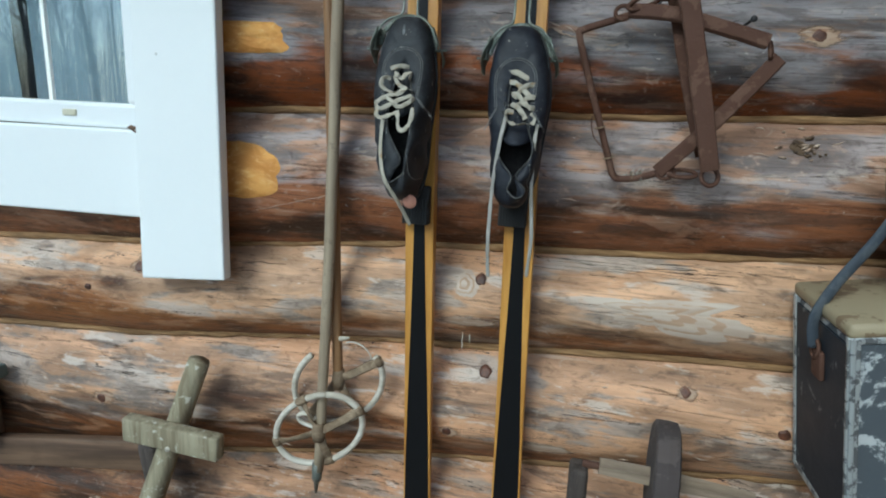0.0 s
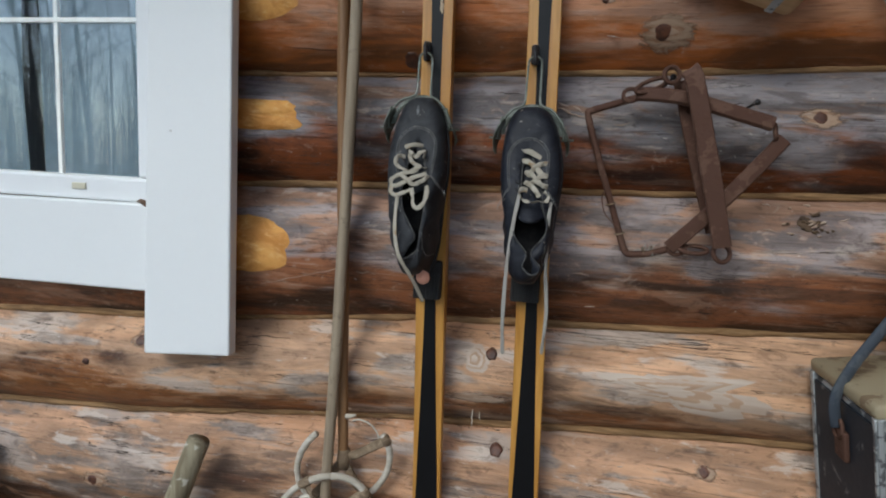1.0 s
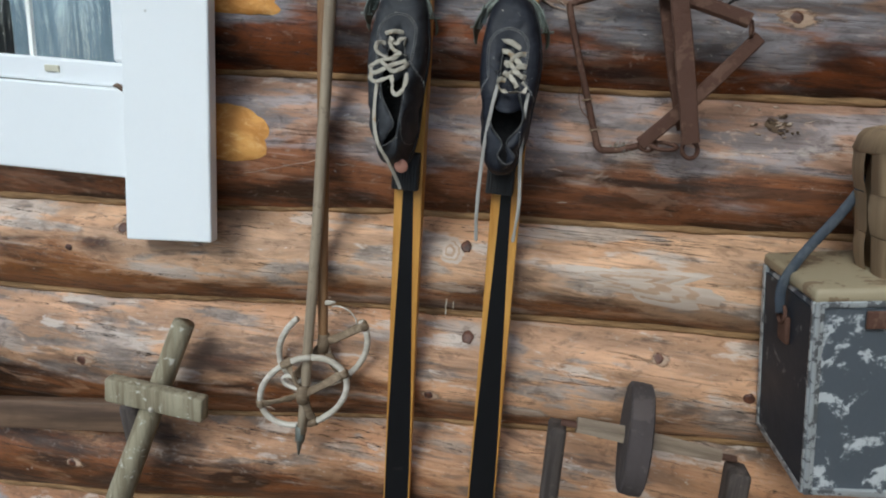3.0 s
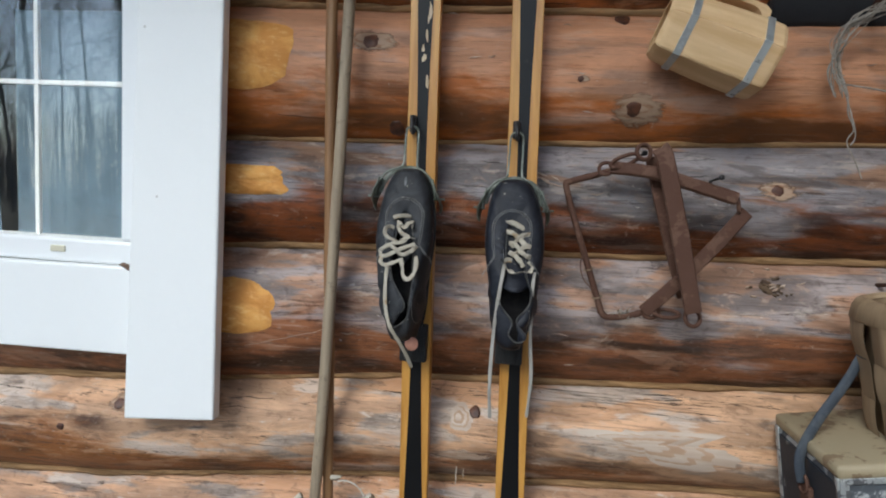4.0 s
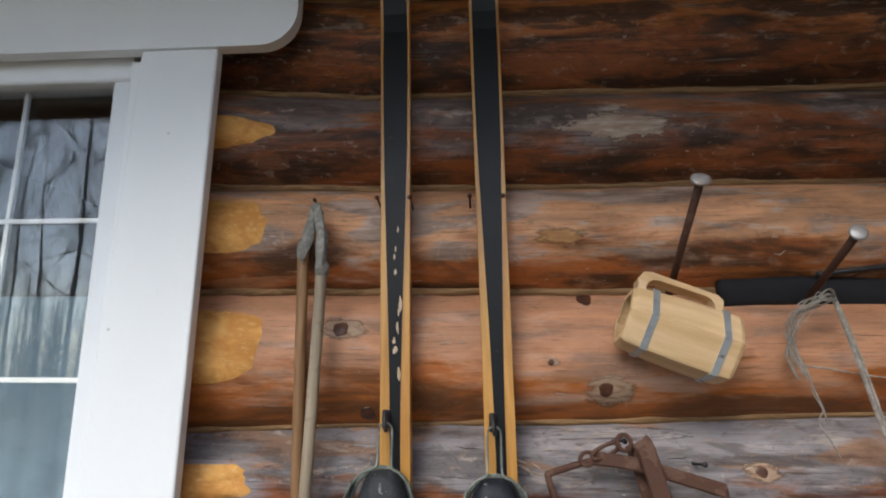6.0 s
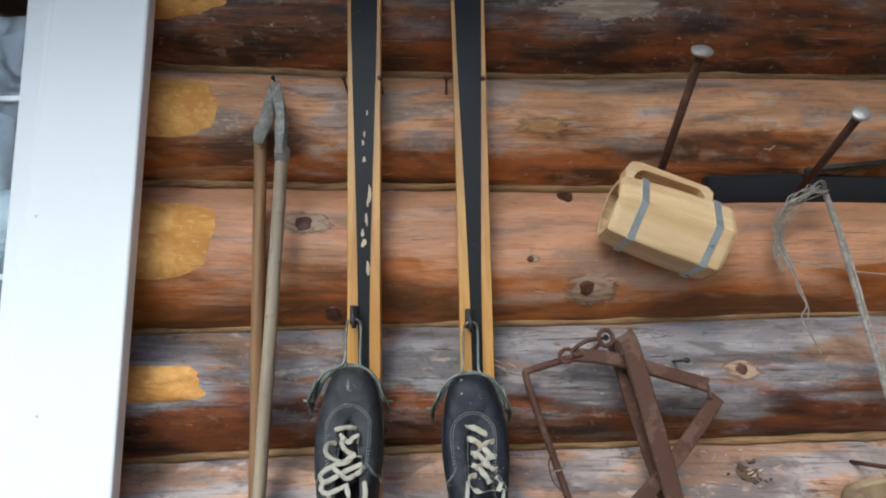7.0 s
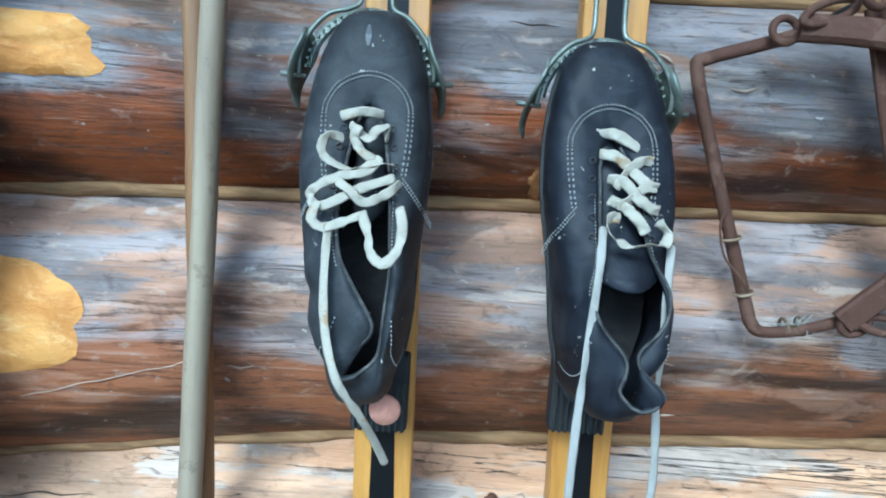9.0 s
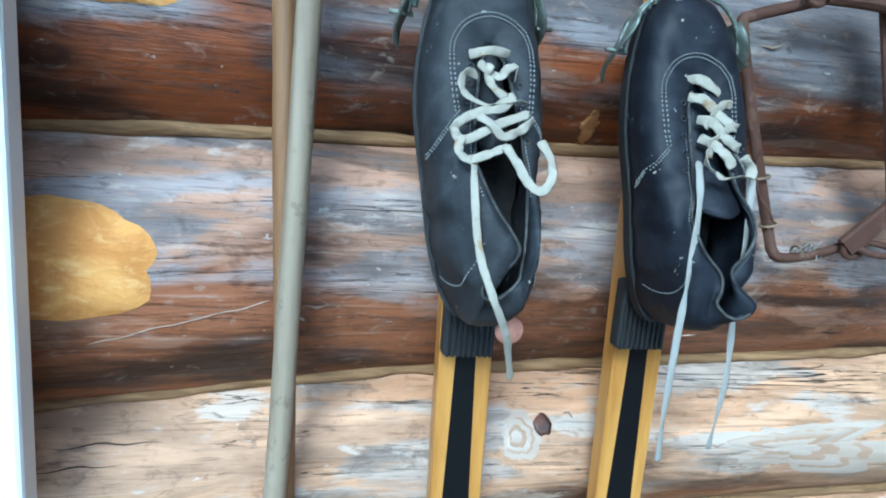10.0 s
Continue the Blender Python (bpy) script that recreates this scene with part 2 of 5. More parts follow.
def part(name, bm, material, parent=None, label="", smooth=True):
    """One mesh object out of a bmesh, under a thing or a part."""
    bmesh.ops.recalc_face_normals(bm, faces=bm.faces)
    shade(bm, smooth)
    me = bpy.data.meshes.new(name)
    bm.to_mesh(me)
    bm.free()
    me.materials.append(material)
    ob = new(name, me)
    if parent is not None:
        ob.parent = parent
    if label:
        ob["label"] = label
    return ob


def thing(name, m, label, category, group="", kind=""):
    ob = new(name)
    ob.matrix_world = m
    ob.empty_display_size = 0.05
    return tagged(ob, label, category, group, kind)


def box(bm, c, s, bevel=0.0, m=None, segs=2):
    """A box of size s round c, with rounded edges, turned by m."""
    r = bmesh.ops.create_cube(bm, size=1.0)
    vs = r["verts"]
    for v in vs:
        v.co = Vector((v.co.x * s[0], v.co.y * s[1], v.co.z * s[2]))
    if bevel:
        es = list({e for v in vs for e in v.link_edges})
        q = bmesh.ops.bevel(bm, geom=es, offset=bevel, segments=segs, affect="EDGES", profile=0.5)
        vs = list({v for f in q["faces"] for v in f.verts} | {v for v in vs if v.is_valid})
    for v in vs:
        v.co = v.co + Vector(c)
        if m is not None:
            v.co = m @ v.co
    return vs


def tube(bm, pts, radii, segs=10, cap=True, flat=1.0, up=None):
    """A tapered tube along pts; flat presses its section along the second axis."""
    pts = [Vector(p) for p in pts]
    if isinstance(radii, (int, float)):
        radii = [radii] * len(pts)
    rings, side = [], None
    for i, p in enumerate(pts):
        d = (pts[min(i + 1, len(pts) - 1)] - pts[max(i - 1, 0)]).normalized()
        if side is None:
            ref = Vector(up) if up else (Vector((0, 1, 0)) if abs(d.y) < 0.9 else Vector((1, 0, 0)))
            side = d.cross(ref).normalized()
        else:
            side = (side - d * side.dot(d)).normalized()
        other = d.cross(side).normalized()
        rings.append([bm.verts.new(p + radii[i] * (math.cos(a) * side + flat * math.sin(a) * other)) for a in [2 * math.pi * k / segs for k in range(segs)]])
    for a, b in zip(rings, rings[1:]):
        for k in range(segs):
            bm.faces.new((a[k], a[(k + 1) % segs], b[(k + 1) % segs], b[k]))
    if cap:
        bm.faces.new(rings[0])
        bm.faces.new(rings[-1])
    return rings


def spline(ctrl, steps=6, closed=False):
    """Points of a smooth curve through the control points."""
    c = [Vector(p) for p in ctrl]
    n, out = len(c), []
    for i in range(n if closed else n - 1):
        g = (lambda k: c[k % n]) if closed else (lambda k: c[max(0, min(n - 1, k))])
        p0, p1, p2, p3 = g(i - 1), g(i), g(i + 1), g(i + 2)
        for s in range(steps):
            t = s / steps
            out.append(0.5 * ((2 * p1) + (p2 - p0) * t + (2 * p0 - 5 * p1 + 4 * p2 - p3) * t * t + (3 * p1 - p0 - 3 * p2 + p3) * t ** 3))
    if not closed:
        out.append(c[-1])
    return out


def grid_faces(bm, rows, closed=False):
    for a, b in zip(rows, rows[1:]):
        k = len(a)
        for i in range(k if closed else k - 1):
            bm.faces.new((a[i], a[(i + 1) % k], b[(i + 1) % k], b[i]))


def wob(x, y=0.0, z=0.0):
    return noise.noise(Vector((x, y, z)))


def smooth01(a, b, x):
    t = max(0.0, min(1.0, (x - a) / (b - a)))
    return t * t * (3 - 2 * t)


# ---- ground, log wall ----
bm = bmesh.new()
rows = [[bm.verts.new((x, y, 0.0 if y > -2 else 0.12 * wob(x * 0.3, y * 0.3))) for x in np.linspace(-60, 60, 60)] for y in np.concatenate([[60, 20, 6, 1], np.linspace(-2, -70, 40)])]
grid_faces(bm, rows)
tagged(part("ground", bm, GROUND), "brown leaf litter and dead grass before the log cabin", "ground", kind="structure")

WALL_L, WALL_R = -2.3, 1.9
OPEN_L, OPEN_R, OPEN_B, OPEN_T = -1.515, -0.632, 1.52, 2.47
# height of each joint at x = -0.5 and x = 0.6, from the ground up
JOINTS = [(0.0, 0.0), (0.16, 0.22), (0.40, 0.48), (0.615, 0.72), (0.842, 0.955), (1.112, 1.175), (1.312, 1.376),
          (1.572, 1.610), (1.779, 1.813), (2.030, 2.034), (2.236, 2.240), (2.436, 2.432), (2.66, 2.66), (2.86, 2.86)]


def joint(i, x):
    a, b = JOINTS[i]
    k = (x + 0.5) / 1.1
    k = k if k > -0.8 else -0.8 + (k + 0.8) * 0.3
    k = k if k < 1.4 else 1.4 + (k - 1.4) * 0.3
    return a + (b - a) * k + 0.006 * wob(x * 1.7, i * 5.1)


def log_of(x, z):
    for i in range(len(JOINTS) - 1):
        if z < joint(i + 1, x):
            return i
    return len(JOINTS) - 2


def log_y(i, x, v):
    """Front of log i at x; v runs from -1 at its lower joint to 1 at its upper one."""
    bulge = 0.072 * abs(v) ** 2.3 if v > 0 else 0.062 * abs(v) ** 2.4
    bow = -0.12 * max(0.0, min(0.5, -x - 0.2))
    lump = 0.008 * wob(x * 2.1, i * 3.3, v * 0.8) + 0.0025 * wob(x * 9, i * 3.3, v * 4)
    return 0.004 + bulge + bow + lump + 0.006 * wob(i * 7.7)


def wall_y(x, z):
    i = log_of(x, z)
    a, b = joint(i, x), joint(i + 1, x)
    return log_y(i, x, max(-1, min(1, (2 * z - a - b) / (b - a))))


GREY = (0.25, 0.235, 0.235)
# dark tone of the grain, and of the shade painted on log undersides
DEEP = (0.045, 0.020, 0.010)
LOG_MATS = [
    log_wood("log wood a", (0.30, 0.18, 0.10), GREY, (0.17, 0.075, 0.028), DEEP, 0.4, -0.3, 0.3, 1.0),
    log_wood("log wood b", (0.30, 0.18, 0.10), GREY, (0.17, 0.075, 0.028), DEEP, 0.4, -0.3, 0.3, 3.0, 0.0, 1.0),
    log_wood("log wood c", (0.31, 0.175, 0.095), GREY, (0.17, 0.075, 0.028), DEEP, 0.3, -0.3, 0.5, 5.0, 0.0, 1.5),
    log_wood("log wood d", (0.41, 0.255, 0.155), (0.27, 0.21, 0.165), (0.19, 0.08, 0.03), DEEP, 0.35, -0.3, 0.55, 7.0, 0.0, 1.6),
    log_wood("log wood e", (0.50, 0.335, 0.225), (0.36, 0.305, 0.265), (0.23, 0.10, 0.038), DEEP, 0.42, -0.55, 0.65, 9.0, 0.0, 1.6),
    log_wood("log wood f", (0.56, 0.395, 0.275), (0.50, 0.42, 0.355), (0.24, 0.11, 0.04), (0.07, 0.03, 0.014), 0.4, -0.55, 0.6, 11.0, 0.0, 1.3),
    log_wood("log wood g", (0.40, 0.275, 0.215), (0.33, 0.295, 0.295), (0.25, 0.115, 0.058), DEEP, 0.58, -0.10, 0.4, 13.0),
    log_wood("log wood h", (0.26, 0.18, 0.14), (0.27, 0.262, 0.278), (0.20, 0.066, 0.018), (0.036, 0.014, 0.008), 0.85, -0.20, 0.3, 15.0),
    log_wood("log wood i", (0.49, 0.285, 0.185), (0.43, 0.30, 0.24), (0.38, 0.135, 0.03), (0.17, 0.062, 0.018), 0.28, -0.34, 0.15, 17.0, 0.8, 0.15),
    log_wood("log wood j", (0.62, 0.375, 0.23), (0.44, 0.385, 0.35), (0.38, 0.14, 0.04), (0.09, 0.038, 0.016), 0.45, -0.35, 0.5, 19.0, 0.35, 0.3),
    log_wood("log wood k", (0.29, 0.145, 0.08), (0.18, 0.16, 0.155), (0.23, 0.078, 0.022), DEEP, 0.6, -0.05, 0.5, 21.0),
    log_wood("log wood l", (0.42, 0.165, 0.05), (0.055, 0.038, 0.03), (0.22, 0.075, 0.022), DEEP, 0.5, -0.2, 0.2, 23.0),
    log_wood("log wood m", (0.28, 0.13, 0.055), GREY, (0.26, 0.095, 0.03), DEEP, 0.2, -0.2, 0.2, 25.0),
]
wall = thing("wall_north", pose(0, 0, 0), "cabin wall of weathered red-brown round logs", "wall", kind="structure")
V = [-1, -0.97, -0.93, -0.86, -0.75, -0.6, -0.43, -0.25, -0.06, 0.13, 0.31, 0.48, 0.64, 0.78, 0.88, 0.95, 1.0]


def log_piece(i, x0, x1):
    bm = bmesh.new()
    zc = 0.5 * (joint(i, 0) + joint(i + 1, 0))
    rows = []
    for x in np.linspace(x0, x1, max(4, int((x1 - x0) / 0.03))):
        a, b = joint(i, x), joint(i + 1, x)
        row = [Vector((x, log_y(i, x, v), 0.5 * (a + b) + 0.5 * v * (b - a) - zc)) for v in V]
        row += [Vector((x, 0.13, b - zc - 0.004)), Vector((x, 0.24, b - zc - 0.012)), Vector((x, 0.24, a - zc + 0.012)), Vector((x, 0.13, a - zc + 0.004))]
        rows.append([bm.verts.new(p) for p in row])
    grid_faces(bm, rows, closed=True)
    bm.faces.new(rows[0])
    bm.faces.new(rows[-1])
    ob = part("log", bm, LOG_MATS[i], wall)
    ob.location.z = zc
    return ob


for i in range(len(JOINTS) - 1):
    if joint(i + 1, -1) > OPEN_B + 0.10 and joint(i, -1) < OPEN_T - 0.02:
        log_piece(i, WALL_L, OPEN_L)
        log_piece(i, OPEN_R, WALL_R)
    else:
        log_piece(i, WALL_L, WALL_R)
    if i:
        xs = [(WALL_L, WALL_R)] if not OPEN_B + 0.10 < joint(i, -1) < OPEN_T else [(WALL_L, OPEN_L), (OPEN_R, WALL_R)]
        for a, b in xs:
            bm = bmesh.new()
            pts = [(x, log_y(i - 1, x, 1.0) - 0.010 + 0.004 * wob(x * 11, i), joint(i, x) - 0.002 + 0.003 * wob(x * 17, i * 2)) for x in np.linspace(a, b, int((b - a) / 0.02))]
            tube(bm, pts, [0.0075 + 0.003 * wob(p[0] * 23, i * 3) for p in pts], 8)
            part("caulking", bm, TOW, wall, "brown tow packed in the joint")

# plain unseen wall added square to the log wall to darken its right end
side = thing("wall_east", pose(0, 0, 0), "plain dark boarded wall added out of view to shade the log wall's right", "wall", kind="structure")
for k in range(16):
    bm = bmesh.new()
    box(bm, (0.98, 0.10 - 0.14 * k - 0.19, 1.43), (0.03, 0.136, 2.84), 0.004)
    part("board", bm, ROOF_BOARD, side, smooth=False)

# eave over the wall, a plain room behind it
eave = thing("ceiling_eave", pose(0, 0, 2.86), "brown boarded eave over the log wall", "eave", kind="structure")
bm = bmesh.new()
for k in range(11):
    box(bm, (-0.2, 0.1 - 0.105 * k, 0.012 + 0.0 * k), (4.6, 0.1, 0.022), 0.003)
part("soffit", bm, ROOF_BOARD, eave, smooth=False)
bm = bmesh.new()
box(bm, (-0.2, -1.03, 0.06), (4.6, 0.03, 0.16), 0.004)
part("fascia", bm, ROOF_BOARD, eave, smooth=False)
bm = bmesh.new()
box(bm, (-0.2, 1.7, 0.12), (4.7, 5.6, 0.05), 0.004)
part("roof_deck", bm, ROOF_BOARD, eave, smooth=False)
room = thing("wall_room", pose(0, 0, 0), "dim plain room behind the window", "room", kind="structure")
bm = bmesh.new()
box(bm, (-0.2, 2.3, 1.45), (4.2, 4.1, 2.8))
for f in [f for f in bm.faces if f.calc_center_median().y < 0.5]:
    bm.faces.remove(f)
part("room_shell", bm, ROOM, room, smooth=False)

# ---- window ----
TF = -0.088  # front of the casing boards
window = thing("window_1", pose(0, 0, 0), "white window with thin glazing bars and net curtain", "window", kind="structure")


def board(name, x0, x1, z0, z1, y0, y1, mat, parent, bevel=0.004, label=""):
    bm = bmesh.new()
    box(bm, ((x0 + x1) / 2, (y0 + y1) / 2, (z0 + z1) / 2), (x1 - x0, y1 - y0, z1 - z0), bevel)
    return part(name, bm, mat, parent, label, smooth=False)


def slanted_board(name, bl, br, tr, tl, y0, y1, mat, parent):
    bm = bmesh.new()
    f = [bm.verts.new((x, y0, z)) for x, z in (bl, br, tr, tl)]
    b = [bm.verts.new((x, y1, z)) for x, z in (bl, br, tr, tl)]
    bm.faces.new(f), bm.faces.new(b[::-1])
    for k in range(4):
        bm.faces.new((f[k], b[k], b[(k + 1) % 4], f[(k + 1) % 4]))
    bmesh.ops.bevel(bm, geom=bm.edges[:], offset=0.004, segments=2, affect="EDGES", profile=0.5)
    return part(name, bm, mat, parent, smooth=False)


slanted_board("casing", (-0.638, 1.249), (-0.463, 1.263), (-0.453, 2.466), (-0.599, 2.466), TF, TF + 0.025, WHITE, window)
slanted_board("casing_backing", (-0.600, 1.29), (-0.525, 1.30), (-0.52, 2.45), (-0.59, 2.45), TF + 0.0255, 0.03, OLD_BOARD, window)
slanted_board("casing", (-1.715, 1.25), (-1.54, 1.25), (-1.54, 2.466), (-1.69, 2.466), TF, TF + 0.042, WHITE, window)
slanted_board("casing_liner", (-0.636, 1.53), (-0.602, 1.53), (-0.592, 2.46), (-0.634, 2.46), TF + 0.026, 0.10, WHITE, window)
slanted_board("apron", (-1.538, 1.352), (-0.645, 1.362), (-0.640, 1.526), (-1.538, 1.52), -0.066, -0.036, WHITE, window)
bm = bmesh.new()
out = [(-1.80, 2.68), (-1.80, 2.53), (-1.73, 2.467)] + [(-0.375 + 0.07 * math.cos(a), 2.537 + 0.07 * math.sin(a)) for a in np.linspace(-math.pi / 2, 0, 9)] + [(-0.305, 2.68)]
f = [bm.verts.new((x, TF - 0.003, z)) for x, z in out]
b = [bm.verts.new((x, TF + 0.024, z)) for x, z in out]
bm.faces.new(f), bm.faces.new(b[::-1])
for k in range(len(out)):
    bm.faces.new((f[k], b[k], b[(k + 1) % len(out)], f[(k + 1) % len(out)]))
part("header", bm, WHITE, window, "white head board with rounded corners", smooth=False)
# sash, bars, panes, drain cap
GX0, GX1, GZ0, GZ1 = -1.455, -0.6735, 1.571, 2.426
board("sash_rail", GX0 - 0.06, GX1 + 0.037, GZ0 - 0.045, GZ0, -0.05, 0.02, PLASTIC, window, 0.006)
board("sash_rail", GX0 - 0.06, GX1 + 0.037, GZ1, GZ1 + 0.11, -0.05, 0.02, PLASTIC, window, 0.006)
board("sash_stile", GX0 - 0.06, GX0, GZ0, GZ1, -0.05, 0.02, PLASTIC, window, 0.006)
board("sash_stile", GX1, GX1 + 0.037, GZ0, GZ1, -0.05, 0.02, PLASTIC, window, 0.006)
for k in range(1, 4):
    x = -0.688 - 0.189 * k
    board("glazing_bar", x - 0.0045, x + 0.0045, GZ0, GZ1, -0.012, -0.004, PLASTIC, window, 0.001)
for z in (1.864, 2.160):
    board("glazing_bar", GX0, GX1, z - 0.0045, z + 0.0045, -0.0125, -0.0045, PLASTIC, window, 0.001)
pane = board("pane", GX0, GX1, GZ0, GZ1, -0.022, -0.018, GLASS, window, 0.0)
pane.visible_shadow = False
pane = board("pane", GX0, GX1, GZ0, GZ1, 0.000, 0.004, GLASS, window, 0.0)
pane.visible_shadow = False
board("head_liner", GX0 - 0.06, GX1 + 0.037, 2.474, 2.55, -0.063, -0.051, WHITE, window, 0.002)
board("drain_cap", -0.815, -0.785, 1.545, 1.557, -0.054, -0.049, CREAM, window, 0.002, "small cream plastic drain cap")


for x, z in ((-0.575, 1.66), (-0.53, 2.30), (-0.60, 1.95)):
    bm = bmesh.new()
    tube(bm, [(x, TF + 0.002, z), (x, TF - 0.0006, z), (x, TF - 0.001, z)], [0.0026, 0.0026, 0.0016], 8)
    part("nail_head", bm, NAIL_DOT, window, "small grey nail head")
bm = bmesh.new()
tube(bm, [(-0.668, -0.060, 1.529), (-0.655, -0.066, 1.531), (-0.642, -0.068, 1.527), (-0.638, -0.066, 1.518)], [0.001, 0.0045, 0.006, 0.002], 7)
part("dirt", bm, OLD_BOARD, window, "brown dirt in the corner of the sill")


def curtain_cloth(name, x0, x1, z0, z1, y, mat, folds, amp, seed):
    bm = bmesh.new()
    rows = []
    for z in np.linspace(z0, z1, 14):
        rows.append([bm.verts.new((x + 0.01 * wob(z * 3, seed), y + amp * math.sin(folds * x + 2.5 * wob(x * 6, z * 0.8, seed)) + 0.006 * wob(x * 30, z * 2, seed), z)) for x in np.linspace(x0, x1, 70)])
    grid_faces(bm, rows)
    return part(name, bm, mat, window)


curtain_cloth("curtain", -1.012, -0.64, 1.50, 2.028, 0.09, CURTAIN, 95, 0.0016, 1.0)
curtain_cloth("curtain", -1.49, -1.06, 1.50, 2.028, 0.09, CURTAIN, 80, 0.002, 5.0)

CANE = plain_wood("pale cane", (0.64, 0.59, 0.50), (0.42, 0.37, 0.29), 0, 0.6, 1.5, 0.3)
STRAP = leather("old brown leather", (0.15, 0.105, 0.065), (0.36, 0.27, 0.18), 0.75)
TIP = paint("verdigris metal", (0.13, 0.135, 0.115), (0.30, 0.26, 0.2), 0.5, 0.5, 20.0, 0.5, 0.3, 0.4)
CLOTH = paint("grey frayed cloth", (0.36, 0.34, 0.30), (0.20, 0.185, 0.16), 0.95, 0.7, 40.0, 0.45, 0.8)
GAP_BLACK = paint("shaded gap black", (0.010, 0.010, 0.012), (0.03, 0.027, 0.024), 0.85, 0.4, 8.0, 0.6, 0.4)
IRON = paint("dark iron", (0.045, 0.043, 0.045), (0.14, 0.09, 0.06), 0.5, 0.5, 12.0, 0.55, 0.4, 0.5)
RUST = paint("rusted iron", (0.098, 0.045, 0.028), (0.18, 0.10, 0.068), 0.75, 0.6, 17.0, 0.52, 1.0, 0.2, tint=(0.02, 0.012, 0.01))
NAIL_HEAD = paint("worn nail head", (0.42, 0.40, 0.38), (0.22, 0.12, 0.08), 0.45, 0.5, 30.0, 0.55, 0.3, 0.6)
SHOE_DARK = leather("blue-black shoe leather", (0.009, 0.010, 0.015), (0.027, 0.030, 0.040), 0.52)
SHOE = leather("black shoe leather", (0.019, 0.020, 0.023), (0.050, 0.052, 0.057), 0.56)
LINING = leather("dark shoe lining", (0.022, 0.020, 0.020), (0.05, 0.045, 0.04), 0.85)
RUBBER = paint("black rubber", (0.018, 0.018, 0.019), (0.06, 0.055, 0.05), 0.6, 0.4, 20.0, 0.6, 0.3)
LACE = paint("white cotton lace", (0.42, 0.38, 0.305), (0.33, 0.19, 0.06), 0.9, 0.7, 22.0, 0.57, 0.9, tint=(0.20, 0.19, 0.16))
LACE_GREY = paint("greyed cotton lace", (0.345, 0.325, 0.29), (0.25, 0.23, 0.20), 0.9, 0.5, 16.0, 0.55, 0.6, tint=(0.36, 0.36, 0.34))
THREAD = paint("grey stitching thread", (0.30, 0.295, 0.28), (0.42, 0.41, 0.38), 0.9)
BIND = paint("dull olive steel", (0.18, 0.20, 0.17), (0.36, 0.38, 0.34), 0.42, 0.6, 22.0, 0.5, 0.4, 0.55, tint=(0.05, 0.05, 0.035))
PINK = paint("pink leather disc", (0.56, 0.27, 0.19), (0.42, 0.19, 0.13), 0.75, 0.6, 30.0, 0.5, 0.4)

# ---- skis ----
def ski(name, top, foot, label):
    """A wooden cross-country ski, tip up: yellow lacquered sides, a black middle that widens to both ends. Runs from foot to top."""
    a, b = Vector(foot), Vector(top)
    length = (b - a).length
    m = Matrix.Translation(a) @ pose(0, 0, 0, 0, math.degrees(math.atan2(b.x - a.x, b.z - a.z)), 0)
    t = thing(name, m, label, "ski", "pair of skis")
    n = 60

    def half(s):
        return 0.0255 + 0.003 * smooth01(0.55, 0.95, s) + 0.002 * smooth01(0.3, 0.0, s) - 0.024 * smooth01(0.955, 1.0, s) ** 2

    def thick(s):
        return 0.008 + 0.016 * math.exp(-((s - 0.48) / 0.28) ** 2)

    def back(s):
        return 0.10 * max(0.0, (s - 0.9) / 0.1) ** 2

    def stripe(s):
        return 0.0085 + 0.016 * smooth01(0.44, 0.10, s) + 0.0145 * smooth01(0.54, 0.86, s)

    def slab(inner):
        bm = bmesh.new()
        rows = []
        for k in range(n + 1):
            s = k / n
            w = min(stripe(s), half(s) - 0.0012) if inner else half(s)
            y0 = -thick(s) - back(s)
            y1 = -back(s)
            z = s * length
            if inner:
                row = [(-w, y0 - 0.0008), (w, y0 - 0.0008), (w, y0 + 0.001), (-w, y0 + 0.001)]
            else:
                row = [(-w + 0.001, y0), (w - 0.001, y0), (w, y0 + 0.0012), (w, y1), (-w, y1), (-w, y0 + 0.0012)]
            rows.append([bm.verts.new((x, y, z)) for x, y in row])
        grid_faces(bm, rows, closed=True)
        bm.faces.new(rows[0]), bm.faces.new(rows[-1])
        return bm

    part("ski_body", slab(False), SKI_WOOD, t, smooth=False)
    part("black_stripe", slab(True), SKI_BLACK, t, "black painted middle stripe", smooth=False)
    return t


ski_l = ski("ski", (-0.137, -0.020, 2.74), (-0.088, -0.020, 0.55), "yellow wooden ski with chipped black stripe, on the log wall")
ski_r = ski("ski", (0.033, -0.020, 2.74), (0.088, -0.020, 0.55), "yellow wooden ski with black stripe, on the log wall")

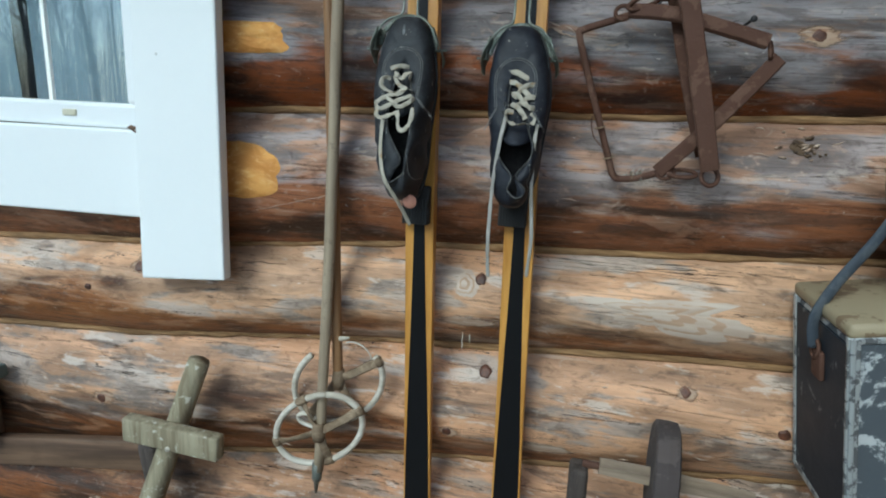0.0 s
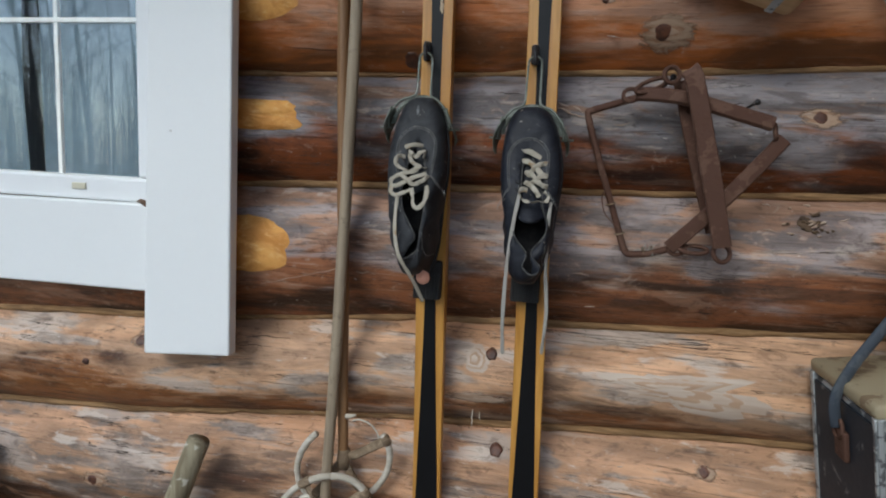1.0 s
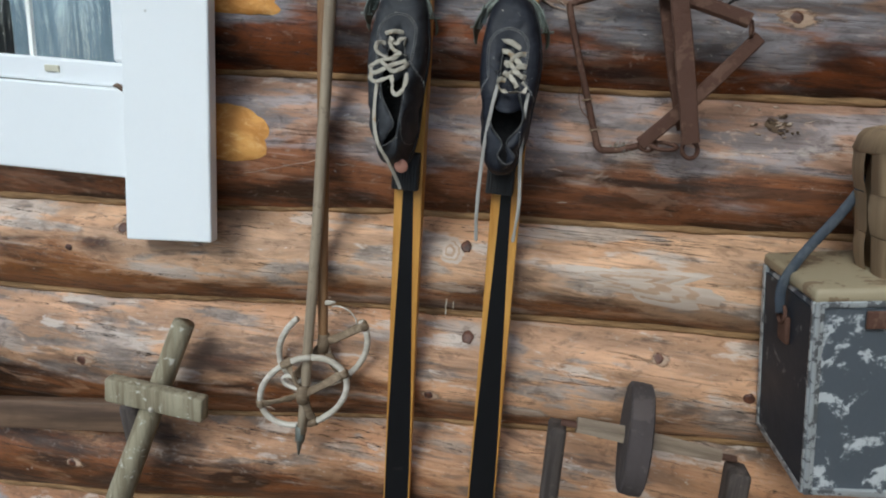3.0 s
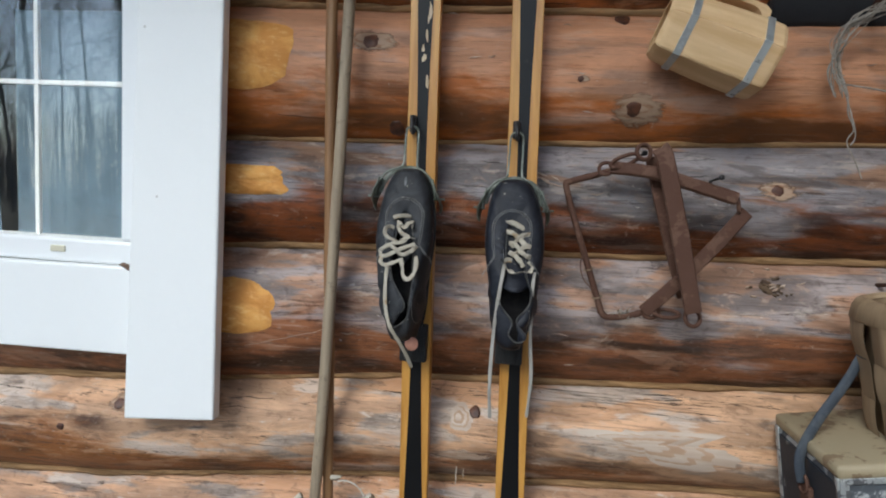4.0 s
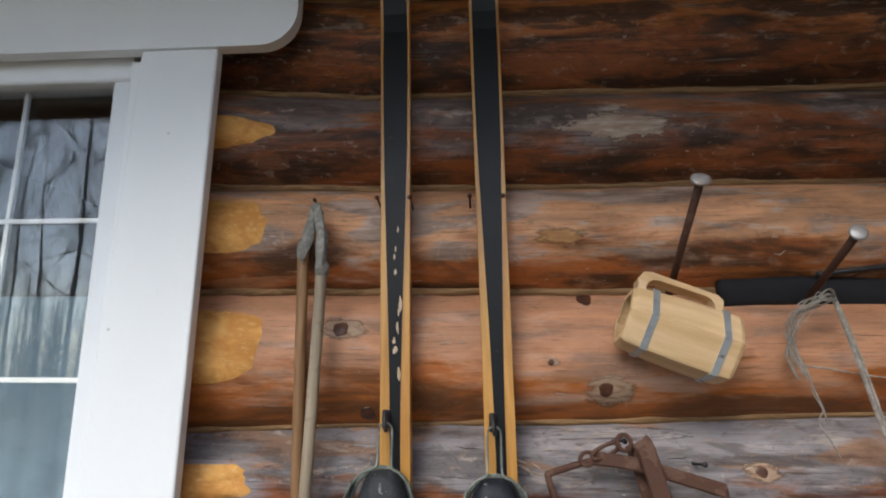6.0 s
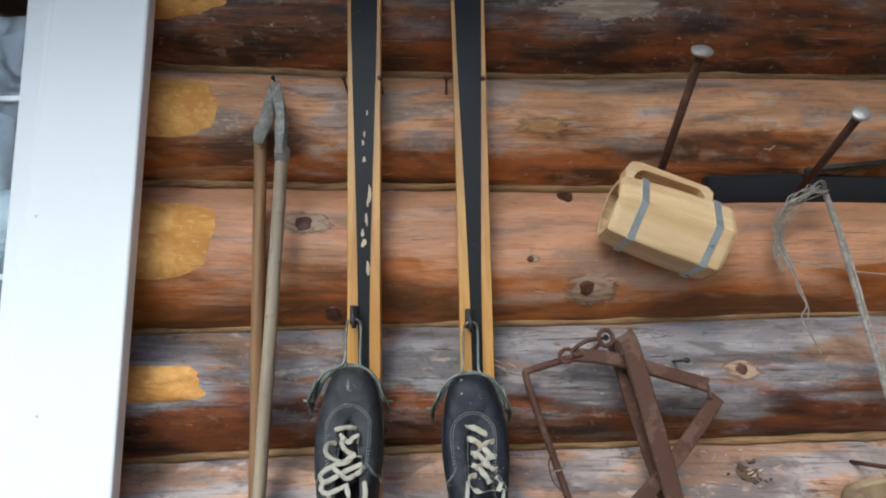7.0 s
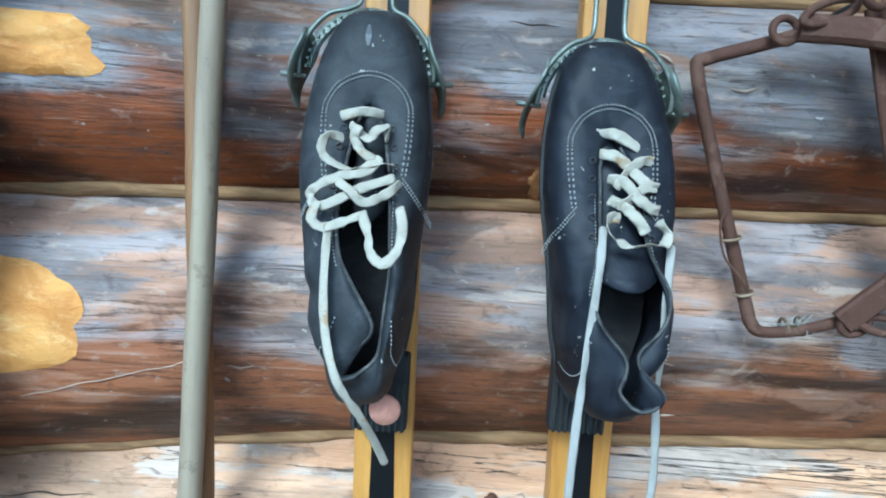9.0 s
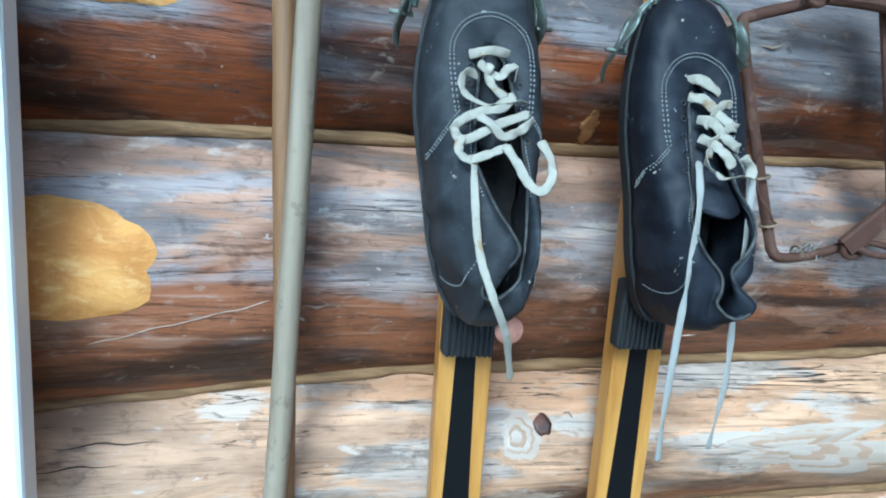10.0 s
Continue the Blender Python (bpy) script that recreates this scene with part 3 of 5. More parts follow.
CHIP = plain_wood("bared chip of ski wood", (0.62, 0.50, 0.34), (0.44, 0.32, 0.19), 2, 0.6, 1.5, 0.2)
rnd = random.Random(14)
for k in range(22):
    z = rnd.uniform(1.30, 1.58) if k < 19 else rnd.uniform(0.6, 1.2)
    x = 0.004 + 0.004 * math.sin(z * 40) + rnd.uniform(-0.003, 0.003)
    s = z / 2.19
    y = -(0.008 + 0.016 * math.exp(-((s - 0.48) / 0.28) ** 2)) - 0.0009
    w, h = rnd.uniform(0.0012, 0.0032), rnd.uniform(0.003, 0.011)
    bm = bmesh.new()
    lo = [bm.verts.new((x + w * math.cos(a) * rnd.uniform(0.6, 1.3), y, z + h * math.sin(a) * rnd.uniform(0.7, 1.2))) for a in np.linspace(0, 2 * math.pi, 9)[:-1]]
    hi = [bm.verts.new((v.co.x * 0.98 + x * 0.02, y - 0.0004, v.co.z)) for v in lo]
    bm.faces.new(lo), bm.faces.new(hi)
    for i in range(8):
        bm.faces.new((lo[i], lo[(i + 1) % 8], hi[(i + 1) % 8], hi[i]))
    part("paint_chip", bm, CHIP, ski_l, "pale chip in the black paint", smooth=False)

# ---- ski poles ----
def pole(top, foot, bow, mat, label):
    t = thing("ski_pole", pose(*foot), label, "ski pole", "pair of ski poles")
    a, b = Vector((0, 0, 0)), Vector(top) - Vector(foot)
    bm = bmesh.new()
    pts = [a.lerp(b, k / 24) + Vector((bow * math.sin(math.pi * k / 24) + 0.001 * wob(k * 0.4, foot[0]), 0.002 * wob(k * 0.4, 9), 0)) for k in range(25)]
    tube(bm, pts, [0.0098 + 0.0004 * smooth01(0, 0.4, k / 24) for k in range(25)], 12)
    part("shaft", bm, mat, t)
    return t


pole_a = pole((-0.293, -0.024, 2.115), (-0.263, -0.026, 1.05), 0.0, POLE_BROWN, "brown wooden ski pole hung on the log wall")
pole_b = pole((-0.250, -0.046, 2.07), (-0.294, -0.050, 0.875), 0.005, POLE_GREY, "weathered grey wooden ski pole with ring basket")


def ribbon(ctrl, w, t=0.0012, steps=7):
    """A limp strap along the control points."""
    bm = bmesh.new()
    pts = spline(ctrl, steps)
    rings, side = [], None
    for i, p in enumerate(pts):
        d = (pts[min(i + 1, len(pts) - 1)] - pts[max(i - 1, 0)]).normalized()
        side = d.cross(Vector((0, 1, 0))) if side is None else side - d * side.dot(d)
        side = side.normalized()
        q = Matrix.Rotation(1.1 * wob(i * 0.20, pts[0].x * 70, pts[0].z * 50), 3, d)
        s, o = q @ side, q @ d.cross(side)
        e = w * (1 + 0.18 * wob(i * 0.4, pts[0].z * 90)) * (0.6 if i in (0, len(pts) - 1) else 1.0)
        rings.append([bm.verts.new(p + e * math.cos(a) * s + 0.5 * t * math.sin(a) * o) for a in [2 * math.pi * k / 8 for k in range(8)]])
    grid_faces(bm, rings, closed=True)
    bm.faces.new(rings[0]), bm.faces.new(rings[-1])
    return bm


def local(ob, pts):
    inv = ob.matrix_world.inverted()
    return [inv @ Vector(p) for p in pts]


def put(name, bm, mat, parent, label="", smooth=True):
    """A part whose mesh is given in the world's coordinates."""
    bm.transform((Matrix.Translation(parent.location) @ parent.rotation_euler.to_matrix().to_4x4()).inverted())
    return part(name, bm, mat, parent, label, smooth)


def ring_basket(pole_ob, centre, rx, rz, tilt, hub, seed, spokes, start=0.8, end=2 * math.pi + 0.8):
    """A bent cane ring with leather spokes tied to the shaft."""
    c = Vector(centre)
    bm = bmesh.new()
    pts = []
    for k in range(41):
        a = start + (end - start) * k / 40
        p = Vector((rx * math.cos(a), -0.012 * math.sin(a + 0.5), rz * math.sin(a)))
        pts.append(c + pose(0, 0, 0, 0, tilt, 0) @ p)
    tube(bm, pts, [0.0062 + 0.0012 * wob(k * 0.5, seed) for k in range(41)], 10)
    ring = put("basket_ring", bm, CANE, pole_ob, "pale bent cane ring")
    for a in spokes:
        wrap = [c + pose(0, 0, 0, 0, tilt, 0) @ Vector((rx * math.cos(b), -0.012 * math.sin(b + 0.5), rz * math.sin(b))) for b in (a - 0.12, a - 0.06, a, a + 0.06, a + 0.12)]
        bm = bmesh.new()
        tube(bm, wrap, [0.0075, 0.0088, 0.0082, 0.009, 0.0074], 9)
        put("strap_wrap", bm, STRAP, pole_ob, "leather wrapped round the cane")
        e = c + pose(0, 0, 0, 0, tilt, 0) @ Vector((rx * 1.0 * math.cos(a), -0.012 * math.sin(a + 0.5), rz * math.sin(a)))
        h = Vector(hub)
        mid = h.lerp(e, 0.5) + Vector((0.004 * wob(a, seed), -0.006, 0.006 * wob(a, seed + 3)))
        put("basket_strap", ribbon([h, mid, e, e + (e - h).normalized() * 0.006], 0.0085, 0.003), STRAP, pole_ob, "cracked leather spoke")
    bm = bmesh.new()
    tube(bm, [Vector(hub) + Vector((0, 0, 0.02)), Vector(hub), Vector(hub) - Vector((0, 0, 0.018))], [0.0115, 0.0135, 0.0115], 10)
    put("basket_hub", bm, STRAP, pole_ob, "leather binding")


ring_basket(pole_b, (-0.292, -0.054, 0.968), 0.104, 0.069, -41, (-0.291, -0.056, 0.965), 2.0, (1.37, 2.72, 4.39, 6.11))
ring_basket(pole_a, (-0.262, -0.030, 1.060), 0.104, 0.076, -46, (-0.262, -0.026, 1.068), 6.0, (3.3, 4.6, 6.05), 1.5, 6.20)
bm = bmesh.new()
tube(bm, spline([(-0.193, -0.030, 1.108), (-0.196, -0.032, 1.130), (-0.210, -0.034, 1.147), (-0.230, -0.034, 1.153), (-0.244, -0.036, 1.151)], 6), [0.0016] * 25, 6)
put("torn_cane", bm, CANE, pole_a, "thin strand left of the broken cane")
bm = bmesh.new()
tube(bm, [(-0.256, -0.036, 1.157), (-0.248, -0.038, 1.159), (-0.236, -0.040, 1.163)], [0.005, 0.0048, 0.0025], 7)
put("torn_end", bm, CANE, pole_a, "broken end of the cane")
bm = bmesh.new()
tube(bm, [(-0.2965, -0.05, 0.89), (-0.2975, -0.05, 0.862), (-0.298, -0.05, 0.855), (-0.2985, -0.05, 0.852), (-0.300, -0.05, 0.822)], [0.0105, 0.0105, 0.010, 0.0065, 0.002], 10)
put("tip", bm, TIP, pole_b, "green-grey metal tip")
bm = bmesh.new()
tube(bm, spline([(-0.300, -0.058, 0.975), (-0.325, -0.062, 0.985), (-0.328, -0.065, 1.0), (-0.312, -0.064, 1.005), (-0.303, -0.06, 0.992)], 6), 0.0042, 8)
put("lashing", bm, CANE, pole_b, "pale loose lashing")
# hand straps on a nail above both poles
put("hand_strap", ribbon([(-0.292, -0.032, 2.07), (-0.292, -0.034, 2.10), (-0.283, -0.036, 2.125), (-0.274, -0.036, 2.16), (-0.270, -0.035, 2.175), (-0.268, -0.038, 2.15), (-0.278, -0.046, 2.10), (-0.290, -0.046, 2.075)], 0.0075, 0.004), CLOTH, pole_a, "grey frayed cloth strap")
put("hand_strap", ribbon([(-0.252, -0.058, 2.055), (-0.251, -0.060, 2.09), (-0.253, -0.055, 2.125), (-0.262, -0.045, 2.16), (-0.268, -0.04, 2.178), (-0.262, -0.04, 2.15), (-0.250, -0.046, 2.11), (-0.250, -0.056, 2.05)], 0.0085, 0.004), CLOTH, pole_b, "grey cloth strap")
bm = bmesh.new()
tube(bm, [(-0.2495, -0.046, 2.066), (-0.2500, -0.046, 2.045)], [0.0125, 0.0120], 10)
put("strap_binding", bm, CLOTH, pole_b, "grey cloth binding")


def nail(foot, head, r, mat, label, head_r=0.0, name="nail"):
    t = thing(name, pose(*foot), label, "nail", "nails in the wall")
    b = Vector(head) - Vector(foot)
    d = b.normalized()
    bm = bmesh.new()
    tube(bm, [-0.02 * d, b * 0.5, b], [r, r * 0.98, r], 10)
    part("shank", bm, mat, t)
    bm = bmesh.new()
    hr = head_r or r * 2.2
    tube(bm, [b - d * 0.001, b + d * 0.002, b + d * 0.004], [hr * 0.9, hr, hr * 0.8], 14)
    part("nail_head", bm, NAIL_HEAD if head_r else mat, t, "worn bright head" if head_r else "")
    return t


nail((-0.268, 0.01, 2.172), (-0.268, -0.048, 2.182), 0.0016, IRON, "small nail holding the pole straps", name="small_nail")
for x in (-0.158, -0.099, 0.009, 0.068):
    nail((x, 0.01, 2.183), (x, -0.034, 2.189), 0.0020, RUST, "rusty nail beside a hanging ski", name="small_nail")
nail((0.355, 0.01, 2.012), (0.350, -0.200, 2.158), 0.0062, RUST, "long rusty spike with a flat worn head", 0.015, "spike")
nail((0.600, 0.01, 2.018), (0.574, -0.175, 2.082), 0.0062, RUST, "long rusty spike with twine on it", 0.013, "spike")

# ---- ski shoes ----
SCUFF = paint("scuffed leather", (0.16, 0.165, 0.17), (0.07, 0.07, 0.075), 0.7, 0.8, 60.0, 0.45, 0.4)
RIM = leather("worn grey leather edge", (0.035, 0.034, 0.034), (0.14, 0.135, 0.125), 0.7)
EDGE_AT = (0, 0.1, 0.3, 0.47, 0.58, 0.68, 0.76, 0.82, 0.88, 0.95, 1)


def shoe(m, flip, L, left, right, h_left, h_right, fold_left, fold_right, label, hide):
    """A low black leather ski shoe, toe at the origin, s towards the heel along -z, h away from the ski along -y, u along x.
    The upper runs in rings from the sole's edge to the throat and collar."""
    t = thing("ski_shoe", m, label, "shoe", "pair of ski shoes")

    def sole_edge(a):
        """Outline of the sole; a from 0 at the toe over the outer side to 0.5 at the heel and round to 1."""
        q = a if a <= 0.5 else 1 - a
        sgn = 1 if a <= 0.5 else -1
        th = q * 2 * math.pi
        s = L * 0.5 * (1 - math.cos(th))
        k = s / L
        w = 0.0480 * (math.sin(th) ** 0.62 if 0 < q < 0.5 else 0.0)
        w *= 1.0 - 0.16 * math.exp(-((k - 0.62) / 0.17) ** 2) - 0.24 * smooth01(0.55, 1.0, k)
        return s, sgn * w + 0.004 * flip * math.sin(math.pi * k)

    def collar(a):
        """The upper edge: a lacing slit, then the crumpled foot opening, closed again by the heel."""
        q = a if a <= 0.5 else 1 - a
        k = max(0.0, (q - 0.10) / 0.40)
        s = 0.074 + 0.186 * k
        ks = [min(1.0, max(0.0, k + d)) for d in (-0.035, -0.018, 0.0, 0.018, 0.035)]
        u = np.mean(np.interp(ks, EDGE_AT, right if a <= 0.5 else left)) if 0 < k < 1 else np.interp(k, EDGE_AT, right)
        h = np.mean(np.interp(ks, EDGE_AT, h_right if a <= 0.5 else h_left))
        fold = np.mean(np.interp(ks, EDGE_AT, fold_right if a <= 0.5 else fold_left))
        return s, float(u), float(h), float(fold)

    def surface(a, v):
        s0, u0 = sole_edge(a)
        s3, u3, h3, fold = collar(a)
        d = Vector((s0 - 0.5 * L, u0)).normalized()
        p0 = Vector((s0, u0, 0.010))
        rise = 0.80 if s0 < 0.05 else 0.74
        p1 = Vector((s0 + d.x * 0.003, u0 + d.y * 0.008, 0.010 + rise * h3 + 0.9 * fold))
        p2 = Vector((s0 + (s3 - s0) * 0.46, u0 + (u3 - u0) * 0.42, h3 * (1.04 if s0 < 0.1 else 1.0) + 1.5 * fold))
        p3 = Vector((s3, u3, h3))
        c = 1 - v
        p = c ** 3 * p0 + 3 * c * c * v * p1 + 3 * c * v * v * p2 + v ** 3 * p3
        k = smooth01(0.12, 0.2, s0)
        crease = 0.0046 * k * wob(p.x * 42 + flip * 7, p.y * 34, v * 3) + 0.0012 * wob(p.x * 110, p.y * 90, flip * 3)
        heel = 0.006 * smooth01(0.215, 0.28, s0) * math.sin(v * 7 + u0 * 60) * v
        n = Vector((0, math.copysign(1, u0) * (1 - v), v)).normalized()
        return p + n * (crease + heel)

    def place(p, lift=0.0):
        return Vector((p.y, -(p.z + lift), -p.x))

    A = [k / 192 for k in range(192)]
    VV = [k / 13 for k in range(14)]
    bm = bmesh.new()
    rows = [[bm.verts.new(place(surface(a, v))) for a in A] for v in VV]
    grid_faces(bm, rows, closed=True)
    bmesh.ops.remove_doubles(bm, verts=bm.verts, dist=0.0004)
    upper = part("upper", bm, hide, t)
    sol = upper.modifiers.new("thickness", "SOLIDIFY")
    sol.thickness, sol.offset = 0.0026, -1.0
    # rolled edge of the collar
    bm = bmesh.new()
    ring = [place(surface(a, 1.0), 0.0006) for a in A if 0.115 < a < 0.885]
    tube(bm, ring, 0.0013, 6)
    part("collar_binding", bm, RIM, upper, "worn grey leather edge")
    # sole with its welt
    bm = bmesh.new()
    for h0, h1, k in ((-0.004, 0.006, 1.02), (0.006, 0.0105, 1.06)):
        lo, hi = [], []
        for a in A:
            s, u = sole_edge(a)
            s, u = 0.5 * L + (s - 0.5 * L) * (1.006 + 0.2 * (k - 1)), u * k
            lo.append(bm.verts.new(place(Vector((s, u, h0)))))
            hi.append(bm.verts.new(place(Vector((s, u, h1)))))
        for i in range(192):
            bm.faces.new((lo[i], lo[(i + 1) % 192], hi[(i + 1) % 192], hi[i]))
        bm.faces.new(lo), bm.faces.new(hi)
    part("sole", bm, RUBBER, t, "black rubber sole", smooth=False)
    # insole closing the inside
    bm = bmesh.new()
    bm.faces.new([bm.verts.new(place(Vector((0.5 * L + (sole_edge(a)[0] - 0.5 * L) * 0.96, sole_edge(a)[1] * 0.95, 0.014)))) for a in A])
    part("insole", bm, LINING, t)
    # tongue, curled at its end
    bm = bmesh.new()
    rows = []
    for k in range(17):
        q = k / 16
        s = 0.070 + (0.104 if flip > 0 else 0.078) * q
        base = float(np.interp((s - 0.074) / 0.182, EDGE_AT, h_left))
        h = base - 0.007 + (0.016 if flip > 0 else 0.0) * smooth01(0.55, 1.0, q)
        w = 0.010 + (0.012 if flip > 0 else 0.004) * q
        rows.append([bm.verts.new(place(Vector((s + 0.011 * (1 - x * x) * smooth01(0.5, 1.0, q), 0.5 * float(np.interp((s - 0.074) / 0.182, EDGE_AT, left) + np.interp((s - 0.074) / 0.182, EDGE_AT, right)) + w * x, h - 0.019 * q * x * x + 0.0012 * wob(q * 9, x * 3))))) for x in np.linspace(-1, 1, 9)])
    grid_faces(bm, rows)
    tongue = part("tongue", bm, hide, t)
    sol = tongue.modifiers.new("thickness", "SOLIDIFY")
    sol.thickness = 0.003

    def stitches(path):
        """Single stitches along a path of (a, v)."""
        bm = bmesh.new()
        pts = [place(surface(a % 1.0, v), 0.0005) for a, v in path]
        for p, q in zip(pts[::2], pts[1::2]):
            tube(bm, [p, p.lerp(q, 0.5) + Vector((0, -0.0003, 0)), q], [0.0004, 0.0006, 0.0004], 5)
        part("stitching", bm, THREAD, upper, "grey thread stitching")

    cloud = [surface(a, v) for a in [k / 144 for k in range(144)] for v in [0.2 + k / 40 for k in range(33)]]
    flat = np.array([(p.x, p.y) for p in cloud])

    def on_top(s, u, lift=0.0006):
        """The point of the upper over a spot of the plan."""
        d = np.hypot(flat[:, 0] - s, flat[:, 1] - u)
        near = np.argsort(d)[:6]
        w = 1 / (d[near] + 0.0004) ** 2
        h = sum(cloud[int(i)].z * f for i, f in zip(near, w)) / w.sum()
        return place(Vector((s, u, float(h))), lift)

    def seam(path):
        """A row of single stitches along a curve in the plan of the upper."""
        bm = bmesh.new()
        curve = spline([(s, u, 0) for s, u in path], 12)
        pts, left_over = [curve[0]], 0.0
        for p, q in zip(curve, curve[1:]):
            n = max(1, int(((q - p).length + left_over) / 0.0013))
            pts += [p.lerp(q, (k + 1) / n) for k in range(n)]
        pts = [on_top(p.x, p.y) for p in pts]
        for p, q in zip(pts[::2], pts[1::2]):
            tube(bm, [p, p.lerp(q, 0.5) + Vector((0, -0.0003, 0)), q], [0.0005, 0.0007, 0.0005], 5)
        part("stitching", bm, THREAD, upper, "grey thread stitching")

    for r in (0.0315, 0.0285):
        seam([(0.128, -0.86 * r - 0.001), (0.105, -0.98 * r), (0.084, -r)] + [(0.084 - r * math.sin(x), -r * math.cos(x)) for x in np.linspace(0.35, math.pi - 0.35, 7)] + [(0.084, r), (0.105, 0.98 * r), (0.128, 0.86 * r + 0.001)])
    for sgn in (1, -1):
        for e in (0.0, 0.003):
            seam([(0.158 + e, sgn * 0.046), (0.148 + e, sgn * 0.040), (0.137 + e, sgn * 0.033), (0.128 + e, sgn * 0.026)])
    # scuff on the toe
    bm = bmesh.new()
    rows = [[bm.verts.new(on_top(0.018 + 0.016 * q, 0.002 * flip + w * 0.0022 * math.sin(math.pi * (0.1 + 0.8 * q)), 0.0005)) for w in (-1, 0, 1)] for q in np.linspace(0, 1, 8)]
    grid_faces(bm, rows)
    if flip < 0:
        part("scuff", bm, SCUFF, upper, "pale scuff on the toe")
    for sgn in (1, -1):
        stitches([(sgn * (0.385 + 0.012 * math.sin(k / 12)), 0.08 + 0.70 * k / 46) for k in range(47)])
        stitches([(sgn * (0.20 + 0.14 * k / 60), 0.94) for k in range(61)])
    # eyelets
    for k in range(5):
        for sgn in (1, -1):
            a = (sgn * (0.155 + 0.026 * k)) % 1.0
            c = place(surface(a, 0.90), 0.0008)
            bm = bmesh.new()
            tube(bm, [c + Vector((0.0022 * math.cos(x), 0, 0.0022 * math.sin(x))) for x in np.linspace(0, 2 * math.pi, 11)], 0.0007, 5, cap=False)
            part("eyelet", bm, IRON, upper, "small dark metal eyelet")
    return t, surface, place


def lace(parent, ctrl, w=0.0034, mat=None, lift=0.0, label="flat white cotton lace"):
    put("lace", ribbon([(x, y - lift, z) for x, y, z in ctrl], w * 1.12, 0.0009, 9), mat or LACE, parent, label)


M_L = pose(-0.128, -0.050, 1.728, -6.5, -2.2, 0)
M_R = pose(0.046, -0.050, 1.718, -6.8, -2.0, 0)
shoe_l, _, _ = shoe(M_L, -1, 0.287, (0, -0.009, -0.014, -0.016, -0.011, -0.001, 0.009, 0.015, 0.006, -0.018, -0.006), (0, 0.012, 0.018, 0.020, 0.0215, 0.0205, 0.019, 0.018, 0.017, 0.014, -0.006),
                    (0.046, 0.051, 0.064, 0.077, 0.087, 0.095, 0.099, 0.099, 0.095, 0.090, 0.087), (0.046, 0.051, 0.065, 0.077, 0.082, 0.083, 0.083, 0.083, 0.083, 0.085, 0.087),
                    (0, 0, 0, 0, 0, 0.001, 0.002, 0.002, 0.001, 0, 0), (0, 0, 0, 0.005, 0.015, 0.024, 0.028, 0.027, 0.020, 0.009, 0),
                    "worn black leather ski shoe with tangled white laces on a ski", SHOE)
shoe_r, _, _ = shoe(M_R, 1, 0.276, (0, -0.008, -0.009, -0.010, -0.018, -0.016, -0.006, 0.006, 0.004, -0.004, 0.014), (0, 0.012, 0.018, 0.024, 0.034, 0.032, 0.020, 0.008, 0.016, 0.032, 0.014),
                    (0.040, 0.044, 0.052, 0.062, 0.072, 0.080, 0.082, 0.082, 0.087, 0.086, 0.083), (0.040, 0.044, 0.053, 0.064, 0.076, 0.082, 0.078, 0.076, 0.086, 0.088, 0.083),
                    (0, 0, 0, 0, 0, 0.002, 0.005, 0.006, 0.002, 0, 0), (0, 0, 0, 0, 0, 0.002, 0.008, 0.010, 0.004, 0, 0),
                    "worn black leather ski shoe with trailing white laces on a ski", SHOE_DARK)
for ctrl in (
    [(-0.143, -0.124, 1.648), (-0.128, -0.127, 1.652), (-0.113, -0.124, 1.651)],
    [(-0.136, -0.126, 1.643), (-0.122, -0.134, 1.634), (-0.116, -0.135, 1.640), (-0.108, -0.130, 1.643), (-0.110, -0.134, 1.632)],
    [(-0.128, -0.133, 1.642), (-0.131, -0.137, 1.634), (-0.124, -0.139, 1.624), (-0.112, -0.138, 1.618)],
    [(-0.138, -0.136, 1.633), (-0.147, -0.142, 1.634), (-0.151, -0.145, 1.626), (-0.146, -0.146, 1.618), (-0.131, -0.147, 1.613), (-0.115, -0.145, 1.618), (-0.102, -0.142, 1.617)],
    [(-0.112, -0.142, 1.622), (-0.120, -0.148, 1.612), (-0.136, -0.151, 1.608), (-0.150, -0.154, 1.601), (-0.155, -0.155, 1.594), (-0.147, -0.157, 1.588), (-0.122, -0.154, 1.601), (-0.101, -0.148, 1.609)],
    [(-0.139, -0.153, 1.605), (-0.130, -0.157, 1.600), (-0.120, -0.155, 1.592), (-0.106, -0.152, 1.598), (-0.097, -0.148, 1.606)],
    [(-0.150, -0.157, 1.590), (-0.152, -0.162, 1.580), (-0.144, -0.163, 1.575), (-0.130, -0.162, 1.580), (-0.117, -0.160, 1.586)],
    [(-0.120, -0.162, 1.586), (-0.114, -0.175, 1.575), (-0.110, -0.188, 1.564), (-0.102, -0.193, 1.559), (-0.095, -0.190, 1.565), (-0.092, -0.180, 1.578), (-0.096, -0.164, 1.591)],
):
    lace(shoe_l, ctrl, 0.0030, None, -0.008)
lace(shoe_l, [(-0.141, -0.163, 1.578), (-0.140, -0.176, 1.545), (-0.136, -0.186, 1.513), (-0.126, -0.195, 1.485), (-0.112, -0.184, 1.458), (-0.103, -0.168, 1.434), (-0.096, -0.156, 1.412)], 0.0026, None, -0.010)
